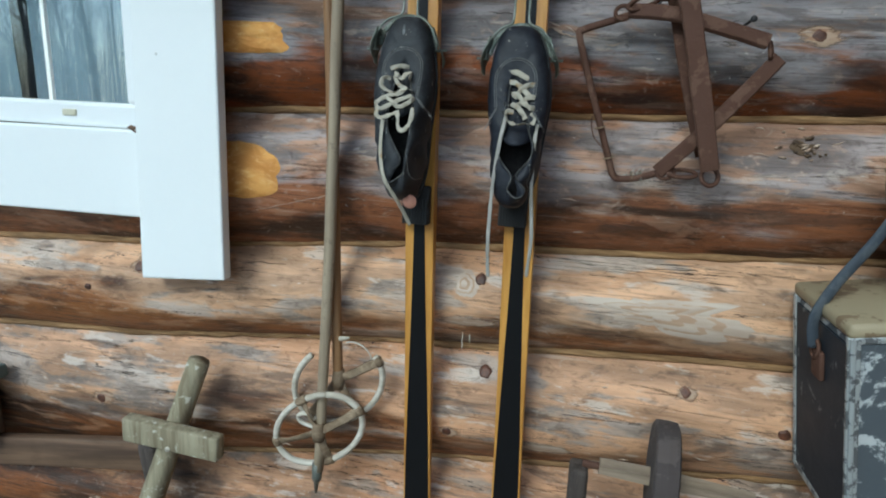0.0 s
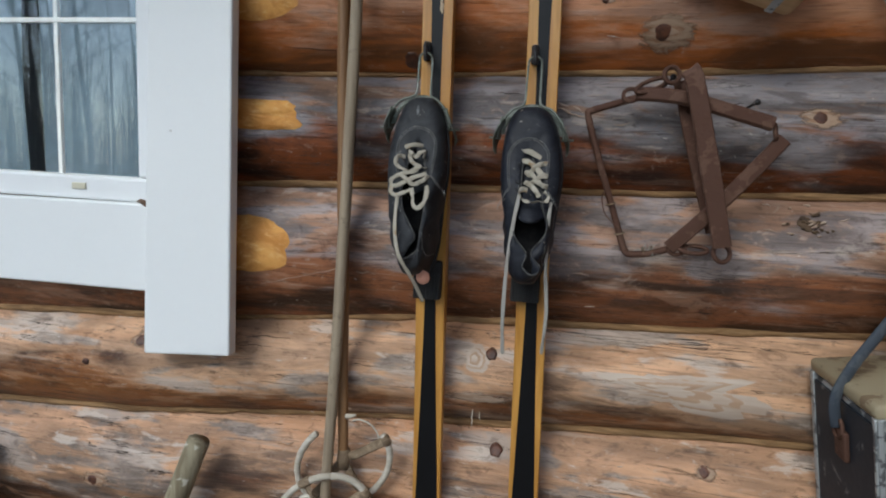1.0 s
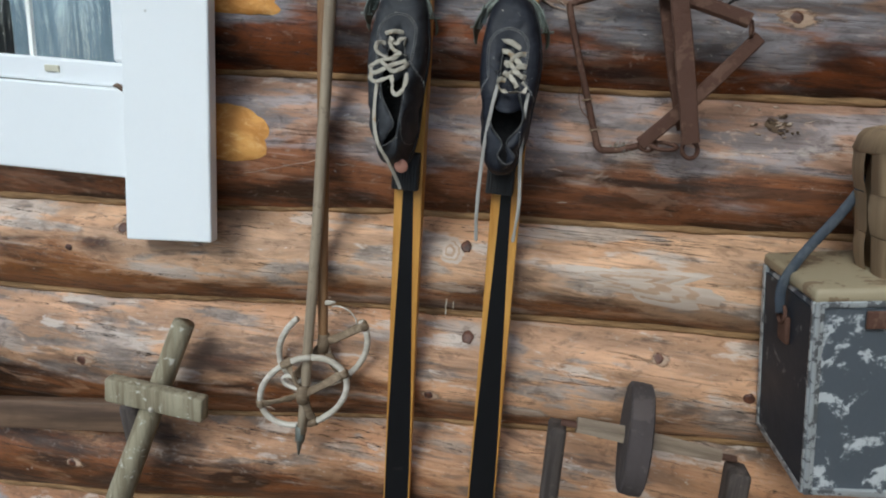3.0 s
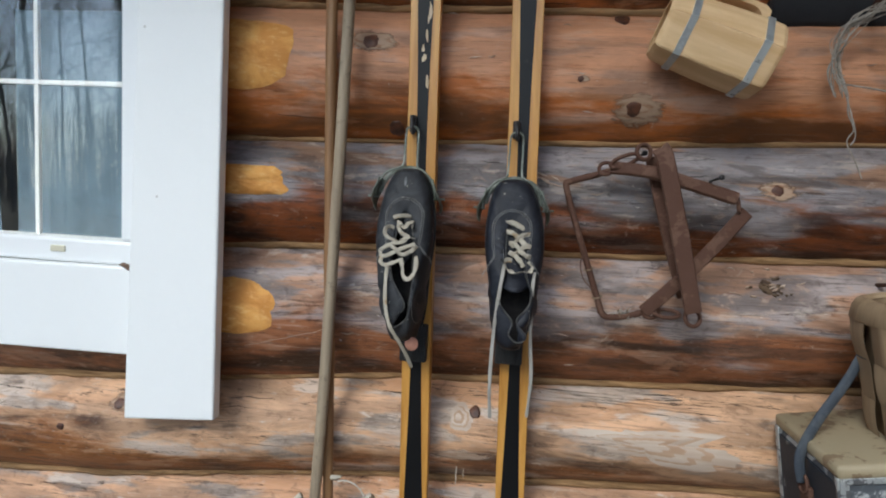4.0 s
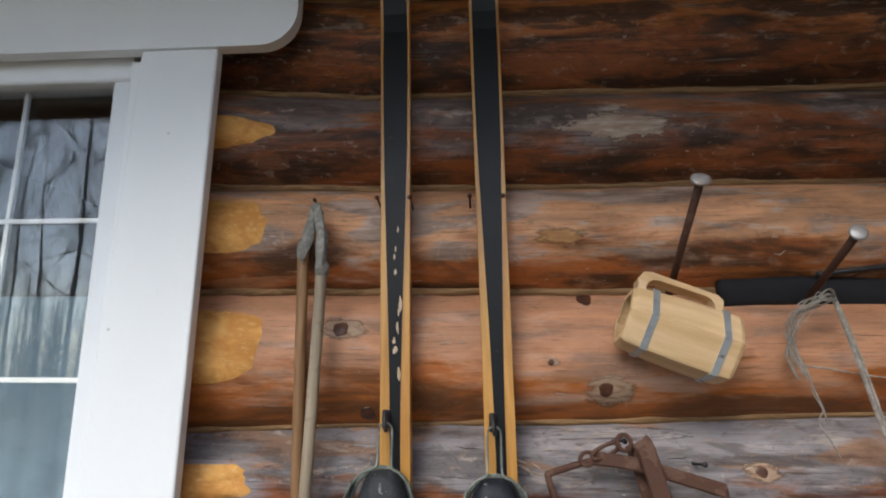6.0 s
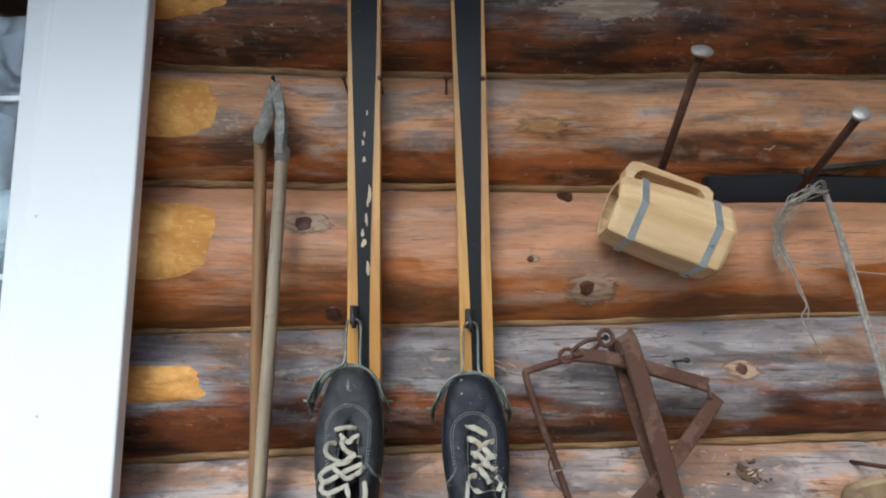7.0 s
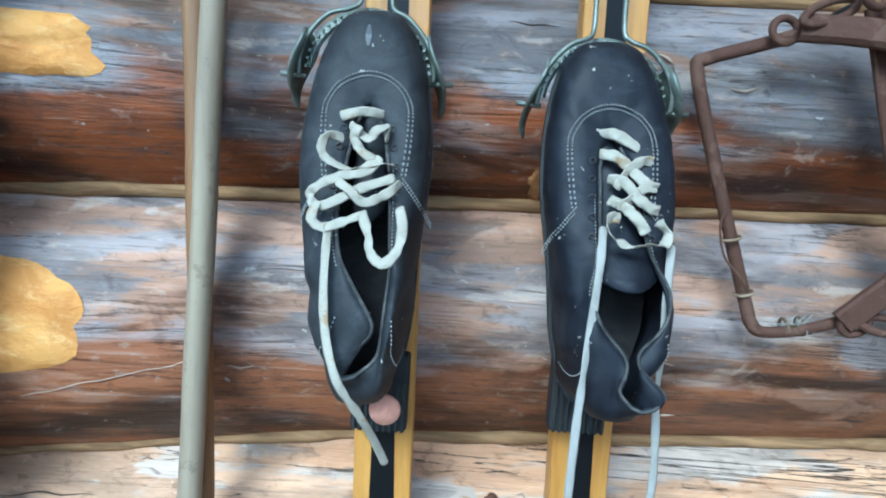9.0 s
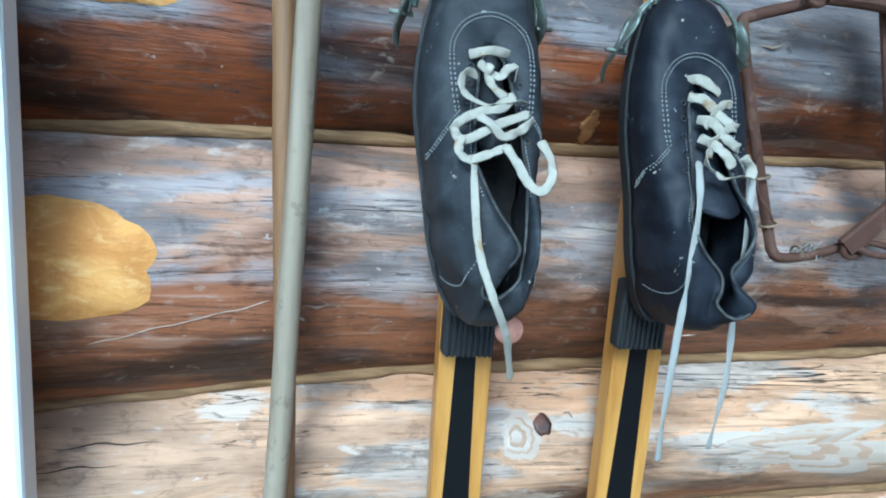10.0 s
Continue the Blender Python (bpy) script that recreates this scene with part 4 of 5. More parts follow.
for ctrl in (
    [(0.039, -0.106, 1.648), (0.048, -0.110, 1.650), (0.060, -0.112, 1.645), (0.075, -0.110, 1.637)],
    [(0.040, -0.112, 1.635), (0.050, -0.118, 1.634), (0.062, -0.120, 1.625), (0.072, -0.126, 1.616), (0.080, -0.122, 1.614)],
    [(0.080, -0.113, 1.632), (0.070, -0.119, 1.632), (0.060, -0.121, 1.626), (0.050, -0.126, 1.612)],
    [(0.045, -0.121, 1.618), (0.056, -0.127, 1.616), (0.065, -0.131, 1.606), (0.076, -0.132, 1.599), (0.081, -0.128, 1.599)],
    [(0.080, -0.122, 1.614), (0.070, -0.128, 1.614), (0.062, -0.130, 1.606), (0.050, -0.132, 1.600)],
    [(0.046, -0.126, 1.604), (0.055, -0.132, 1.600), (0.064, -0.138, 1.592), (0.070, -0.140, 1.583)],
    [(0.052, -0.132, 1.592), (0.044, -0.138, 1.593), (0.041, -0.142, 1.586), (0.048, -0.145, 1.578), (0.060, -0.145, 1.575), (0.070, -0.144, 1.577), (0.080, -0.142, 1.577), (0.083, -0.138, 1.584), (0.077, -0.134, 1.592)],
):
    lace(shoe_r, ctrl, 0.0036, None, -0.007 if ctrl[0][2] > 1.595 else -0.001)
lace(shoe_r, [(0.041, -0.142, 1.586), (0.037, -0.158, 1.553), (0.032, -0.166, 1.500), (0.030, -0.167, 1.450), (0.030, -0.166, 1.390), (0.033, -0.163, 1.345)], 0.0026, LACE_GREY, -0.010)
lace(shoe_r, [(0.088, -0.143, 1.577), (0.086, -0.151, 1.540), (0.088, -0.150, 1.470), (0.093, -0.148, 1.410), (0.090, -0.145, 1.345)], 0.0026, LACE_GREY, -0.010)
bm = bmesh.new()
tube(bm, [(-0.099, -0.138, 1.449), (-0.099, -0.140, 1.449), (-0.099, -0.1425, 1.449)], [0.0105, 0.0112, 0.0102], 20)
put("heel_disc", bm, PINK, shoe_l, "pink worn leather disc under the heel")


# ---- toe bindings and heel plates, each screwed to its ski ----
def binding(ski_ob, toe, cx, clip_z):
    """A steel toe binding: base plate, two upright ears, a toothed rim and a wire bail hooked on a clip further up."""
    x, y, z = toe
    t = thing("ski_binding", pose(x, y, z), "dull olive steel toe binding with wire bail on a ski", "binding", "pair of bindings")
    bm = bmesh.new()
    box(bm, (0, 0.002, -0.045), (0.062, 0.004, 0.075), 0.0015)
    base = part("base_plate", bm, BIND, t, smooth=False)
    for sgn in (-1, 1):
        bm = bmesh.new()
        rows = []
        for k in range(9):
            q = k / 8
            zz = -0.020 - 0.052 * q
            out = 0.043 + 0.014 * smooth01(0.0, 0.8, q)
            hgt = 0.034 * math.sin(math.pi * min(1, 0.25 + q * 0.85)) ** 0.7 + 0.004
            rows.append([bm.verts.new((sgn * (out + 0.004 * w), 0.0 - hgt * w, zz + 0.006 * w)) for w in (0, 0.35, 0.7, 1.0)])
        grid_faces(bm, rows)
        ear = part("ear", bm, BIND, t)
        mod = ear.modifiers.new("thickness", "SOLIDIFY")
        mod.thickness = 0.0022
        bm = bmesh.new()
        tube(bm, [(sgn * 0.047, -0.020, -0.048), (sgn * 0.066, -0.021, -0.047)], 0.002, 8)
        part("pin", bm, BIND, t)
    # toothed rim round the toe
    bm = bmesh.new()
    pts = [(0.0475 * math.sin(a), -0.012, -0.046 + 0.049 * math.cos(a)) for a in np.linspace(-1.45, 1.45, 25)]
    tube(bm, pts, 0.0042, 6, flat=0.5)
    for k, p in enumerate(pts):
        box(bm, (p[0], p[1] - 0.006, p[2]), (0.0022, 0.004, 0.0022))
    part("toothed_rim", bm, BIND, t, smooth=False)
    # bail
    up = clip_z - z
    off = cx - x
    bm = bmesh.new()
    tube(bm, spline([(-0.051, -0.024, -0.047), (-0.0495, -0.027, -0.033), (-0.043, -0.028, -0.017), (-0.030, -0.027, -0.003), (-0.016 + off * 0.6, -0.025, 0.003), (-0.0115 + off, -0.022, 0.011), (-0.011 + off, -0.018, 0.04), (-0.0105 + off, -0.016, up - 0.012),
                     (-0.008 + off, -0.018, up - 0.003), (off, -0.019, up + 0.001), (0.008 + off, -0.018, up - 0.003), (0.0105 + off, -0.016, up - 0.012), (0.011 + off, -0.018, 0.04),
                     (0.0115 + off, -0.022, 0.011), (0.016 + off * 0.6, -0.025, 0.003), (0.030, -0.027, -0.003), (0.043, -0.028, -0.017), (0.0495, -0.027, -0.033), (0.051, -0.024, -0.047)], 6), 0.0019, 8)
    part("bail", bm, BIND, t, "bent steel wire bail")
    bm = bmesh.new()
    box(bm, (off - 0.002, -0.004, up + 0.006), (0.012, 0.010, 0.030), 0.003)
    tube(bm, spline([(off - 0.002, -0.008, up + 0.018), (off - 0.002, -0.018, up + 0.012), (off, -0.024, up - 0.002), (off + 0.001, -0.020, up - 0.012)], 5), 0.0034, 8)
    part("clip", bm, IRON, t, "dark iron hook for the bail")
    return t


binding(ski_l, (-0.133, -0.047, 1.728), -0.128, 1.800)
binding(ski_r, (0.048, -0.047, 1.718), 0.047, 1.796)
for x, z in ((-0.110, 1.430), (0.055, 1.440)):
    t = thing("heel_plate", pose(x, -0.046, z), "ribbed black rubber heel plate on a ski", "heel plate", "pair of heel plates")
    bm = bmesh.new()
    box(bm, (0, -0.009, 0), (0.047, 0.018, 0.066), 0.003)
    part("pad", bm, RUBBER, t, smooth=False)
    for k in range(9):
        bm = bmesh.new()
        box(bm, (-0.020 + 0.005 * k, -0.0195, -0.010), (0.0028, 0.0035, 0.044), 0.0006, segs=1)
        part("rib", bm, RUBBER, t, smooth=False)

# ---- rusted iron hobble ----
def flat_bar(pts, width, thick, twist_axis=(0, 1, 0)):
    """A forged flat bar along pts, broad side to the room."""
    bm = bmesh.new()
    p = spline(pts, 8)
    rows = []
    for k, c in enumerate(p):
        d = (p[min(k + 1, len(p) - 1)] - p[max(k - 1, 0)]).normalized()
        n = Vector(twist_axis)
        s = d.cross(n).normalized()
        n = s.cross(d).normalized()
        e = width * (0.5 + 0.03 * wob(k * 0.7, width * 90))
        q = thick * 0.5
        b = 0.25 * thick
        rows.append([bm.verts.new(c + s * a + n * h) for a, h in ((-e, -q + b), (-e + b, -q), (e - b, -q), (e, -q + b), (e, q - b), (e - b, q), (-e + b, q), (-e, q - b))])
    grid_faces(bm, rows, closed=True)
    bm.faces.new(rows[0]), bm.faces.new(rows[-1])
    return bm


def link(centre, r, wire, axis, stretch=1.0, turn=0.0):
    bm = bmesh.new()
    m = Matrix.Translation(centre) @ Vector(axis).to_track_quat("Z", "Y").to_matrix().to_4x4() @ pose(0, 0, 0, 0, 0, turn)
    pts = [m @ Vector((r * stretch * math.cos(a), r * math.sin(a), 0)) for a in np.linspace(0, 2 * math.pi, 25)]
    tube(bm, pts, wire, 8, cap=False)
    return bm


hob = thing("iron_hobble", pose(0.28, 0.0, 1.6), "rusted jointed iron bars and rings hung on the log wall", "iron tool")
put("long_bar", flat_bar([(0.272, -0.074, 1.779), (0.281, -0.082, 1.758), (0.312, -0.084, 1.64), (0.343, -0.078, 1.522)], 0.027, 0.007), RUST, hob, smooth=False)
put("cross_bar", flat_bar([(0.205, -0.040, 1.748), (0.265, -0.056, 1.742), (0.33, -0.060, 1.725), (0.397, -0.062, 1.706)], 0.021, 0.014), RUST, hob, smooth=False)
put("slant_bar", flat_bar([(0.420, -0.044, 1.686), (0.377, -0.052, 1.632), (0.327, -0.054, 1.572), (0.274, -0.044, 1.512)], 0.022, 0.009), RUST, hob, smooth=False)
put("back_bar", flat_bar([(0.266, -0.036, 1.768), (0.296, -0.040, 1.66), (0.336, -0.036, 1.540)], 0.018, 0.006), RUST, hob, smooth=False)
bm = bmesh.new()
tube(bm, spline([(0.212, -0.034, 1.745), (0.18, -0.026, 1.735), (0.140, -0.024, 1.722), (0.1345, -0.023, 1.714), (0.150, -0.022, 1.665), (0.179, -0.022, 1.583), (0.203, -0.024, 1.515), (0.208, -0.025, 1.502), (0.219, -0.026, 1.495), (0.25, -0.030, 1.500), (0.283, -0.036, 1.513)], 6), 0.0056, 8, flat=0.8)
put("bent_rod", bm, RUST, hob)
for c, r, w, ax, st, tu in (((0.196, -0.036, 1.746), 0.010, 0.0032, (0.2, -1, 0.2), 1.2, 20), ((0.224, -0.046, 1.760), 0.0078, 0.0034, (0.1, -1, 0.25), 3.2, 24), ((0.251, -0.056, 1.774), 0.0120, 0.0036, (0.3, -1, 0.1), 1.0, 0),
                            ((0.346, -0.066, 1.512), 0.014, 0.0036, (0.4, -1, 0.3), 1.0, 0), ((0.31, -0.045, 1.512), 0.011, 0.0034, (0, -0.5, 1), 1.9, 0), ((0.286, -0.042, 1.512), 0.010, 0.0032, (0.1, -1, 0), 1.3, 10),
                            ((0.406, -0.046, 1.697), 0.010, 0.0030, (1, -0.4, 0.2), 1.4, 30)):
    put("link", link(c, r, w, ax, st, tu), RUST, hob, "rusted iron link")
for z, x in ((1.575, 0.181), (1.528, 0.199), (1.500, 0.238), (1.502, 0.252)):
    put("wire_wrap", link((x, -0.024, z), 0.0078, 0.0014, (0.3, 0.05, -1) if z > 1.51 else (1, 0, 0.2), 1.0, 0), STRAP, hob, "thin wire wrapped round the rod")
bm = bmesh.new()
tube(bm, spline([(0.300, -0.034, 1.700), (0.297, -0.040, 1.672), (0.301, -0.042, 1.655), (0.308, -0.040, 1.654)], 5), 0.0009, 5)
put("loose_wire", bm, CANE, hob, "thin pale loose wire")
bm = bmesh.new()
tube(bm, spline([(0.172, -0.030, 1.600), (0.166, -0.034, 1.585), (0.172, -0.036, 1.560), (0.186, -0.036, 1.545), (0.196, -0.034, 1.532)], 5), 0.001, 5)
put("loose_wire", bm, RUST, hob, "thin rusted loose wire")
rnd = random.Random(3)
bm = bmesh.new()
for k in range(16):
    p = Vector((0.238 + rnd.uniform(-0.02, 0.022), -0.030, 1.503))
    tube(bm, [p, p + Vector((rnd.uniform(-0.008, 0.008), rnd.uniform(-0.012, -0.002), rnd.uniform(-0.012, 0.014)))], [0.0011, 0.0005], 4)
put("frayed_cord", bm, CLOTH, hob, "frayed remains of grey cord")
for x, z in ((0.375, 1.734), (0.252, 1.768)):
    nail((x, 0.02, z), (x + 0.004, -0.036, z + 0.006), 0.0022, IRON, "bent dark nail under the rusted iron", name="small_nail")

# ---- wooden mug on the spike ----
MUG = plain_wood("pale limewood", (0.76, 0.545, 0.31), (0.60, 0.385, 0.185), 0, 0.5, 0.9, 0.25, 0.30, (0.62, 0.43, 0.25))
BAND = paint("galvanised band", (0.52, 0.56, 0.58), (0.36, 0.39, 0.42), 0.26, 0.5, 20.0, 0.5, 0.1, 0.55)
mug = thing("wooden_mug", pose(0.342, -0.062, 1.943, 0, 19.5, 0) @ pose(0, 0, 0, -16, 0, 0), "pale wooden stave mug with two metal bands hung on a spike", "mug")
N = 6


def oct_ring(x, r, turn=6.0):
    return [(x, r * math.cos(radians(turn + 360 * k / N)), r * math.sin(radians(turn + 360 * k / N))) for k in range(N)]


def mug_r(x):
    return 0.0525 + 0.0065 * (x + 0.09) / 0.18 + 0.0035 * math.cos(x * 17) - 0.0045 * smooth01(0.076, 0.088, abs(x)) ** 2


for k in range(N):
    bm = bmesh.new()
    rows = []
    for x in (-0.088, -0.0855, -0.082, -0.077, -0.05, -0.025, 0.0, 0.025, 0.05, 0.075, 0.080, 0.0835, 0.086):
        o, i = oct_ring(x, mug_r(x)), oct_ring(x, mug_r(x) - 0.009)
        a, b = Vector(o[k]), Vector(o[(k + 1) % N])
        c, d = Vector(i[(k + 1) % N]), Vector(i[k])
        g = 0.006
        bow = Vector((0, a.y + b.y, a.z + b.z)).normalized() * 0.0016
        rows.append([bm.verts.new(p) for p in (a.lerp(b, g), a.lerp(b, 0.07) + bow * 0.45, a.lerp(b, 0.5) + bow, a.lerp(b, 0.93) + bow * 0.45, a.lerp(b, 1 - g), c, d)])
    grid_faces(bm, rows, closed=True)
    bm.faces.new(rows[0]), bm.faces.new(rows[-1])
    bmesh.ops.bevel(bm, geom=bm.edges[:], offset=0.0007, segments=1, affect="EDGES")
    part("stave", bm, MUG, mug, smooth=False)
bm = bmesh.new()
lo = [bm.verts.new(p) for p in oct_ring(0.070, 0.048)]
hi = [bm.verts.new(p) for p in oct_ring(0.080, 0.048)]
bm.faces.new(lo), bm.faces.new(hi)
for k in range(N):
    bm.faces.new((lo[k], lo[(k + 1) % N], hi[(k + 1) % N], hi[k]))
part("base", bm, MUG, mug, smooth=False)
for x in (-0.052, 0.058):
    bm = bmesh.new()
    q = []
    for dx, dr in ((-0.0055, 0.0028), (0.0055, 0.0028), (0.0055, -0.001), (-0.0055, -0.001)):
        q.append([bm.verts.new(p) for p in oct_ring(x + dx, mug_r(x) + dr)])
    grid_faces(bm, q + [q[0]], closed=True)
    part("band", bm, BAND, mug, "grey metal band", smooth=False)
# handle: a board with a rounded slot, standing on the upper staves
bm = bmesh.new()
outer = [(-0.084, 0.036), (-0.077, 0.056), (-0.081, 0.070), (-0.074, 0.085), (-0.060, 0.089), (0.050, 0.086), (0.060, 0.079), (0.062, 0.052), (0.074, 0.038)]
slot = [(-0.048 + 0.017 * math.cos(a), 0.0595 + 0.0180 * math.sin(a)) for a in np.linspace(math.pi * 1.5, math.pi * 0.5, 7)] + [(0.032 + 0.017 * math.cos(a), 0.0595 + 0.0180 * math.sin(a)) for a in np.linspace(math.pi * 0.5, -math.pi * 0.5, 7)]
for y in (-0.013, 0.013):
    vo = [bm.verts.new((x, y, z)) for x, z in outer]
    vi = [bm.verts.new((x, y, z)) for x, z in slot]
    es = [bm.edges.new((r[i], r[(i + 1) % len(r)])) for r in (vo, vi) for i in range(len(r))]
    bmesh.ops.triangle_fill(bm, edges=es, use_beauty=True)
    if y < 0:
        keep = (vo, vi)
for a, b in zip(keep, (vo, vi)):
    for i in range(len(a)):
        bm.faces.new((a[i], a[(i + 1) % len(a)], b[(i + 1) % len(a)], b[i]))
part("handle", bm, MUG, mug, smooth=False)

# ---- twine on the second spike, black strip for the shaded gap behind it ----
TWINE = paint("grey hemp twine", (0.40, 0.36, 0.31), (0.22, 0.19, 0.16), 0.95, 0.6, 60.0, 0.45, 0.8)
tw = thing("twine_hank", pose(0.59, -0.03, 1.99), "grey frayed hemp twine hanging from a spike", "twine")
rnd = random.Random(8)
for k in range(17):
    j = lambda s=0.011: rnd.uniform(-s, s)
    bm = bmesh.new()
    tube(bm, spline([(0.603 + j(0.004), -0.045, 2.000 + j(0.004)), (0.585 + j(), -0.060 + j(), 2.006 + j()), (0.555 + j(), -0.055 + j(), 1.992 + j()), (0.533 + j(), -0.045 + j(), 1.965 + j(0.012)), (0.532 + j(), -0.035, 1.93 + j(0.02)), (0.545 + j(0.012), -0.035, 1.892 + j(0.02))], 6), rnd.choice((0.0006, 0.0009, 0.0011)), 5)
    put("twine_strand", bm, TWINE, tw)
for ctrl, r in (([(0.545, -0.036, 1.90), (0.556, -0.034, 1.878), (0.560, -0.032, 1.85), (0.572, -0.030, 1.825), (0.566, -0.026, 1.805), (0.585, -0.020, 1.775), (0.60, -0.014, 1.75)], 0.0012),
                ([(0.540, -0.036, 1.95), (0.536, -0.036, 1.92), (0.552, -0.034, 1.88), (0.575, -0.030, 1.82), (0.573, -0.024, 1.80)], 0.0012),
                ([(0.600, -0.050, 1.998), (0.612, -0.055, 1.94), (0.632, -0.052, 1.86), (0.655, -0.048, 1.77), (0.690, -0.045, 1.64), (0.72, -0.06, 1.56)], 0.0036),
                ([(0.602, -0.052, 1.998), (0.616, -0.057, 1.94), (0.637, -0.055, 1.86), (0.660, -0.05, 1.77), (0.696, -0.047, 1.64), (0.725, -0.062, 1.56)], 0.0026),
                ([(0.545, -0.030, 1.895), (0.60, -0.028, 1.888), (0.66, -0.026, 1.878), (0.74, -0.02, 1.872)], 0.0014)):
    bm = bmesh.new()
    tube(bm, spline(ctrl, 6), r, 6)
    put("twine_strand", bm, TWINE, tw)
bar = thing("iron_bar", pose(0.965, 0.030, 2.024), "black strip for the shaded gap in a wall joint, with an iron rod", "iron bar")
# flat black strip painted in for the shaded gap; the rod is iron
bm = flat_bar([(-0.51, 0.010, -0.003), (-0.38, 0.012, 0.002), (-0.2, 0.013, -0.002), (0.05, 0.012, 0.003), (0.3, 0.012, 0.0), (0.51, 0.012, 0.002)], 0.050, 0.030)
part("blade", bm, GAP_BLACK, bar)
bm = bmesh.new()
tube(bm, [(-0.35, -0.012, 0.028), (-0.28, -0.014, 0.036), (0.1, -0.016, 0.075)], 0.005, 8)
part("rod", bm, IRON, bar)

# ---- grindstone on posts ----
STONE = paint("grey grindstone", (0.060, 0.047, 0.044), (0.125, 0.10, 0.09), 0.9, 0.5, 14.0, 0.52, 0.8)
POST = plain_wood("dark weathered post", (0.080, 0.062, 0.052), (0.026, 0.018, 0.014), 2, 0.8, 1.4, 0.9, 0.35, (0.14, 0.11, 0.09))
AXLE = plain_wood("grey axle wood", (0.31, 0.24, 0.17), (0.13, 0.09, 0.06), 0, 0.7, 1.2, 0.5)
gs = thing("grindstone", pose(0.33, -0.14, 0), "grey grindstone on a wooden axle between dark posts", "grindstone")
bm = bmesh.new()
cz = 1.040
prof = [(0.0178, 0.0), (0.0182, 0.085), (0.0155, 0.0910), (0.0, 0.0925), (-0.0155, 0.0912), (-0.0182, 0.086), (-0.0178, 0.0)]
rows = []
for x, r in prof:
    rows.append([bm.verts.new((x - 0.002, (r + 0.0025 * wob(a * 1.5, x * 60)) * math.cos(a), cz + (r + 0.0025 * wob(a * 1.5, x * 60)) * math.sin(a))) for a in [2 * math.pi * k / 72 for k in range(72)]])
grid_faces(bm, rows, closed=True)
bm.transform(pose(0, 0, 0, 0, 0, -5))
part("wheel", bm, STONE, gs, "worn grey stone wheel", smooth=False)
bm = bmesh.new()
tube(bm, [(-0.098, 0, cz + 0.006), (-0.02, 0, cz + 0.002), (0.02, 0, cz - 0.001), (0.135, 0, cz - 0.008)], [0.0145, 0.0165, 0.016, 0.0115], 6)
part("axle", bm, AXLE, gs, "squared grey wooden axle", smooth=False)
bm = bmesh.new()
tube(bm, [(-0.124, 0, cz + 0.006), (0.160, 0, cz - 0.010)], 0.006, 8)
part("pin", bm, RUST, gs)
for x, h, w in ((-0.128, 0.008, 0.030), (0.166, -0.018, 0.034)):
    bm = bmesh.new()
    box(bm, (x + 0.012 * 0, 0, (cz + h - 0.006) / 2), (w, 0.045, cz + h - 0.006), 0.007)
    for v in bm.verts:
        v.co.x += 0.05 * (1 - v.co.z / cz) * (1 if x > 0 else 0.35)
        v.co.x += 0.003 * wob(v.co.z * 7, x * 9)
    part("post", bm, POST, gs)

# ---- leaning pole with a crosspiece, plank beside it ----
LICHEN = plain_wood("greenish grey old wood", (0.36, 0.315, 0.21), (0.17, 0.135, 0.08), 2, 0.8, 1.4, 0.9, 0.9, (0.60, 0.57, 0.47))
cross = thing("crossbar_stake", pose(-0.90, -0.20, 0), "greenish grey leaning wooden stake with a pegged crosspiece", "stake")
top = Vector((-0.526, -0.085, 1.094)) - Vector((-0.90, -0.20, 0))
bm = bmesh.new()
tube(bm, [top * (k / 12) + Vector((0.003 * wob(k), 0.003 * wob(k, 5), 0)) for k in range(13)], [0.027 - 0.006 * smooth01(6, 12, k) for k in range(13)], 9)
part("stake_shaft", bm, LICHEN, cross)
bm = bmesh.new()
box(bm, (0, 0, 0), (0.205, 0.028, 0.050), 0.0045)
for v in bm.verts:
    v.co.z += 0.003 * wob(v.co.x * 30, v.co.y * 20)
bm.transform(pose(-0.556 + 0.90, -0.136 + 0.20, 0.953, 0, 3.0, 0))
part("crosspiece", bm, LICHEN, cross)
bm = bmesh.new()
tube(bm, [(0.342, 0.055, 0.935), (0.342, 0.047, 0.935)], [0.006, 0.005], 8)
part("peg", bm, CANE, cross)
pl = thing("plank", pose(-1.087, -0.082, 0.800, 0, -8.5, 0), "old brown plank propped along the log wall", "plank")
bm = bmesh.new()
box(bm, (0, 0, 0), (0.86, 0.024, 0.068), 0.004)
for v in bm.verts:
    v.co.z += 0.004 * wob(v.co.x * 6)
part("plank_board", bm, OLD_BOARD, pl)
bm = bmesh.new()
box(bm, (0.445, -0.004, -0.012), (0.040, 0.040, 0.095), 0.012)
part("end_block", bm, POST, pl, "dark charred end block")
blk = thing("wooden_block", pose(-1.09, -0.108, 0.838, 0, -7.0, 0), "squat brown wooden block with a green-grey cap on the plank", "block")
bm = bmesh.new()
box(bm, (-0.03, 0, 0.066), (0.20, 0.070, 0.134), 0.008)
for v in bm.verts:
    v.co.x *= 0.90 + 0.75 * v.co.z
    v.co.x += 0.003 * wob(v.co.z * 20, v.co.y * 30)
part("block_body", bm, OLD_BOARD, blk)
bm = bmesh.new()
box(bm, (-0.02, -0.004, 0.148), (0.25, 0.084, 0.030), 0.007)
for v in bm.verts:
    v.co.z += 0.003 * wob(v.co.x * 25, v.co.y * 25)
part("block_cap", bm, paint("green-grey weathered paint", (0.105, 0.135, 0.125), (0.22, 0.22, 0.18), 0.8, 0.5, 14.0, 0.55, 0.5), blk, "green-grey weathered cap")
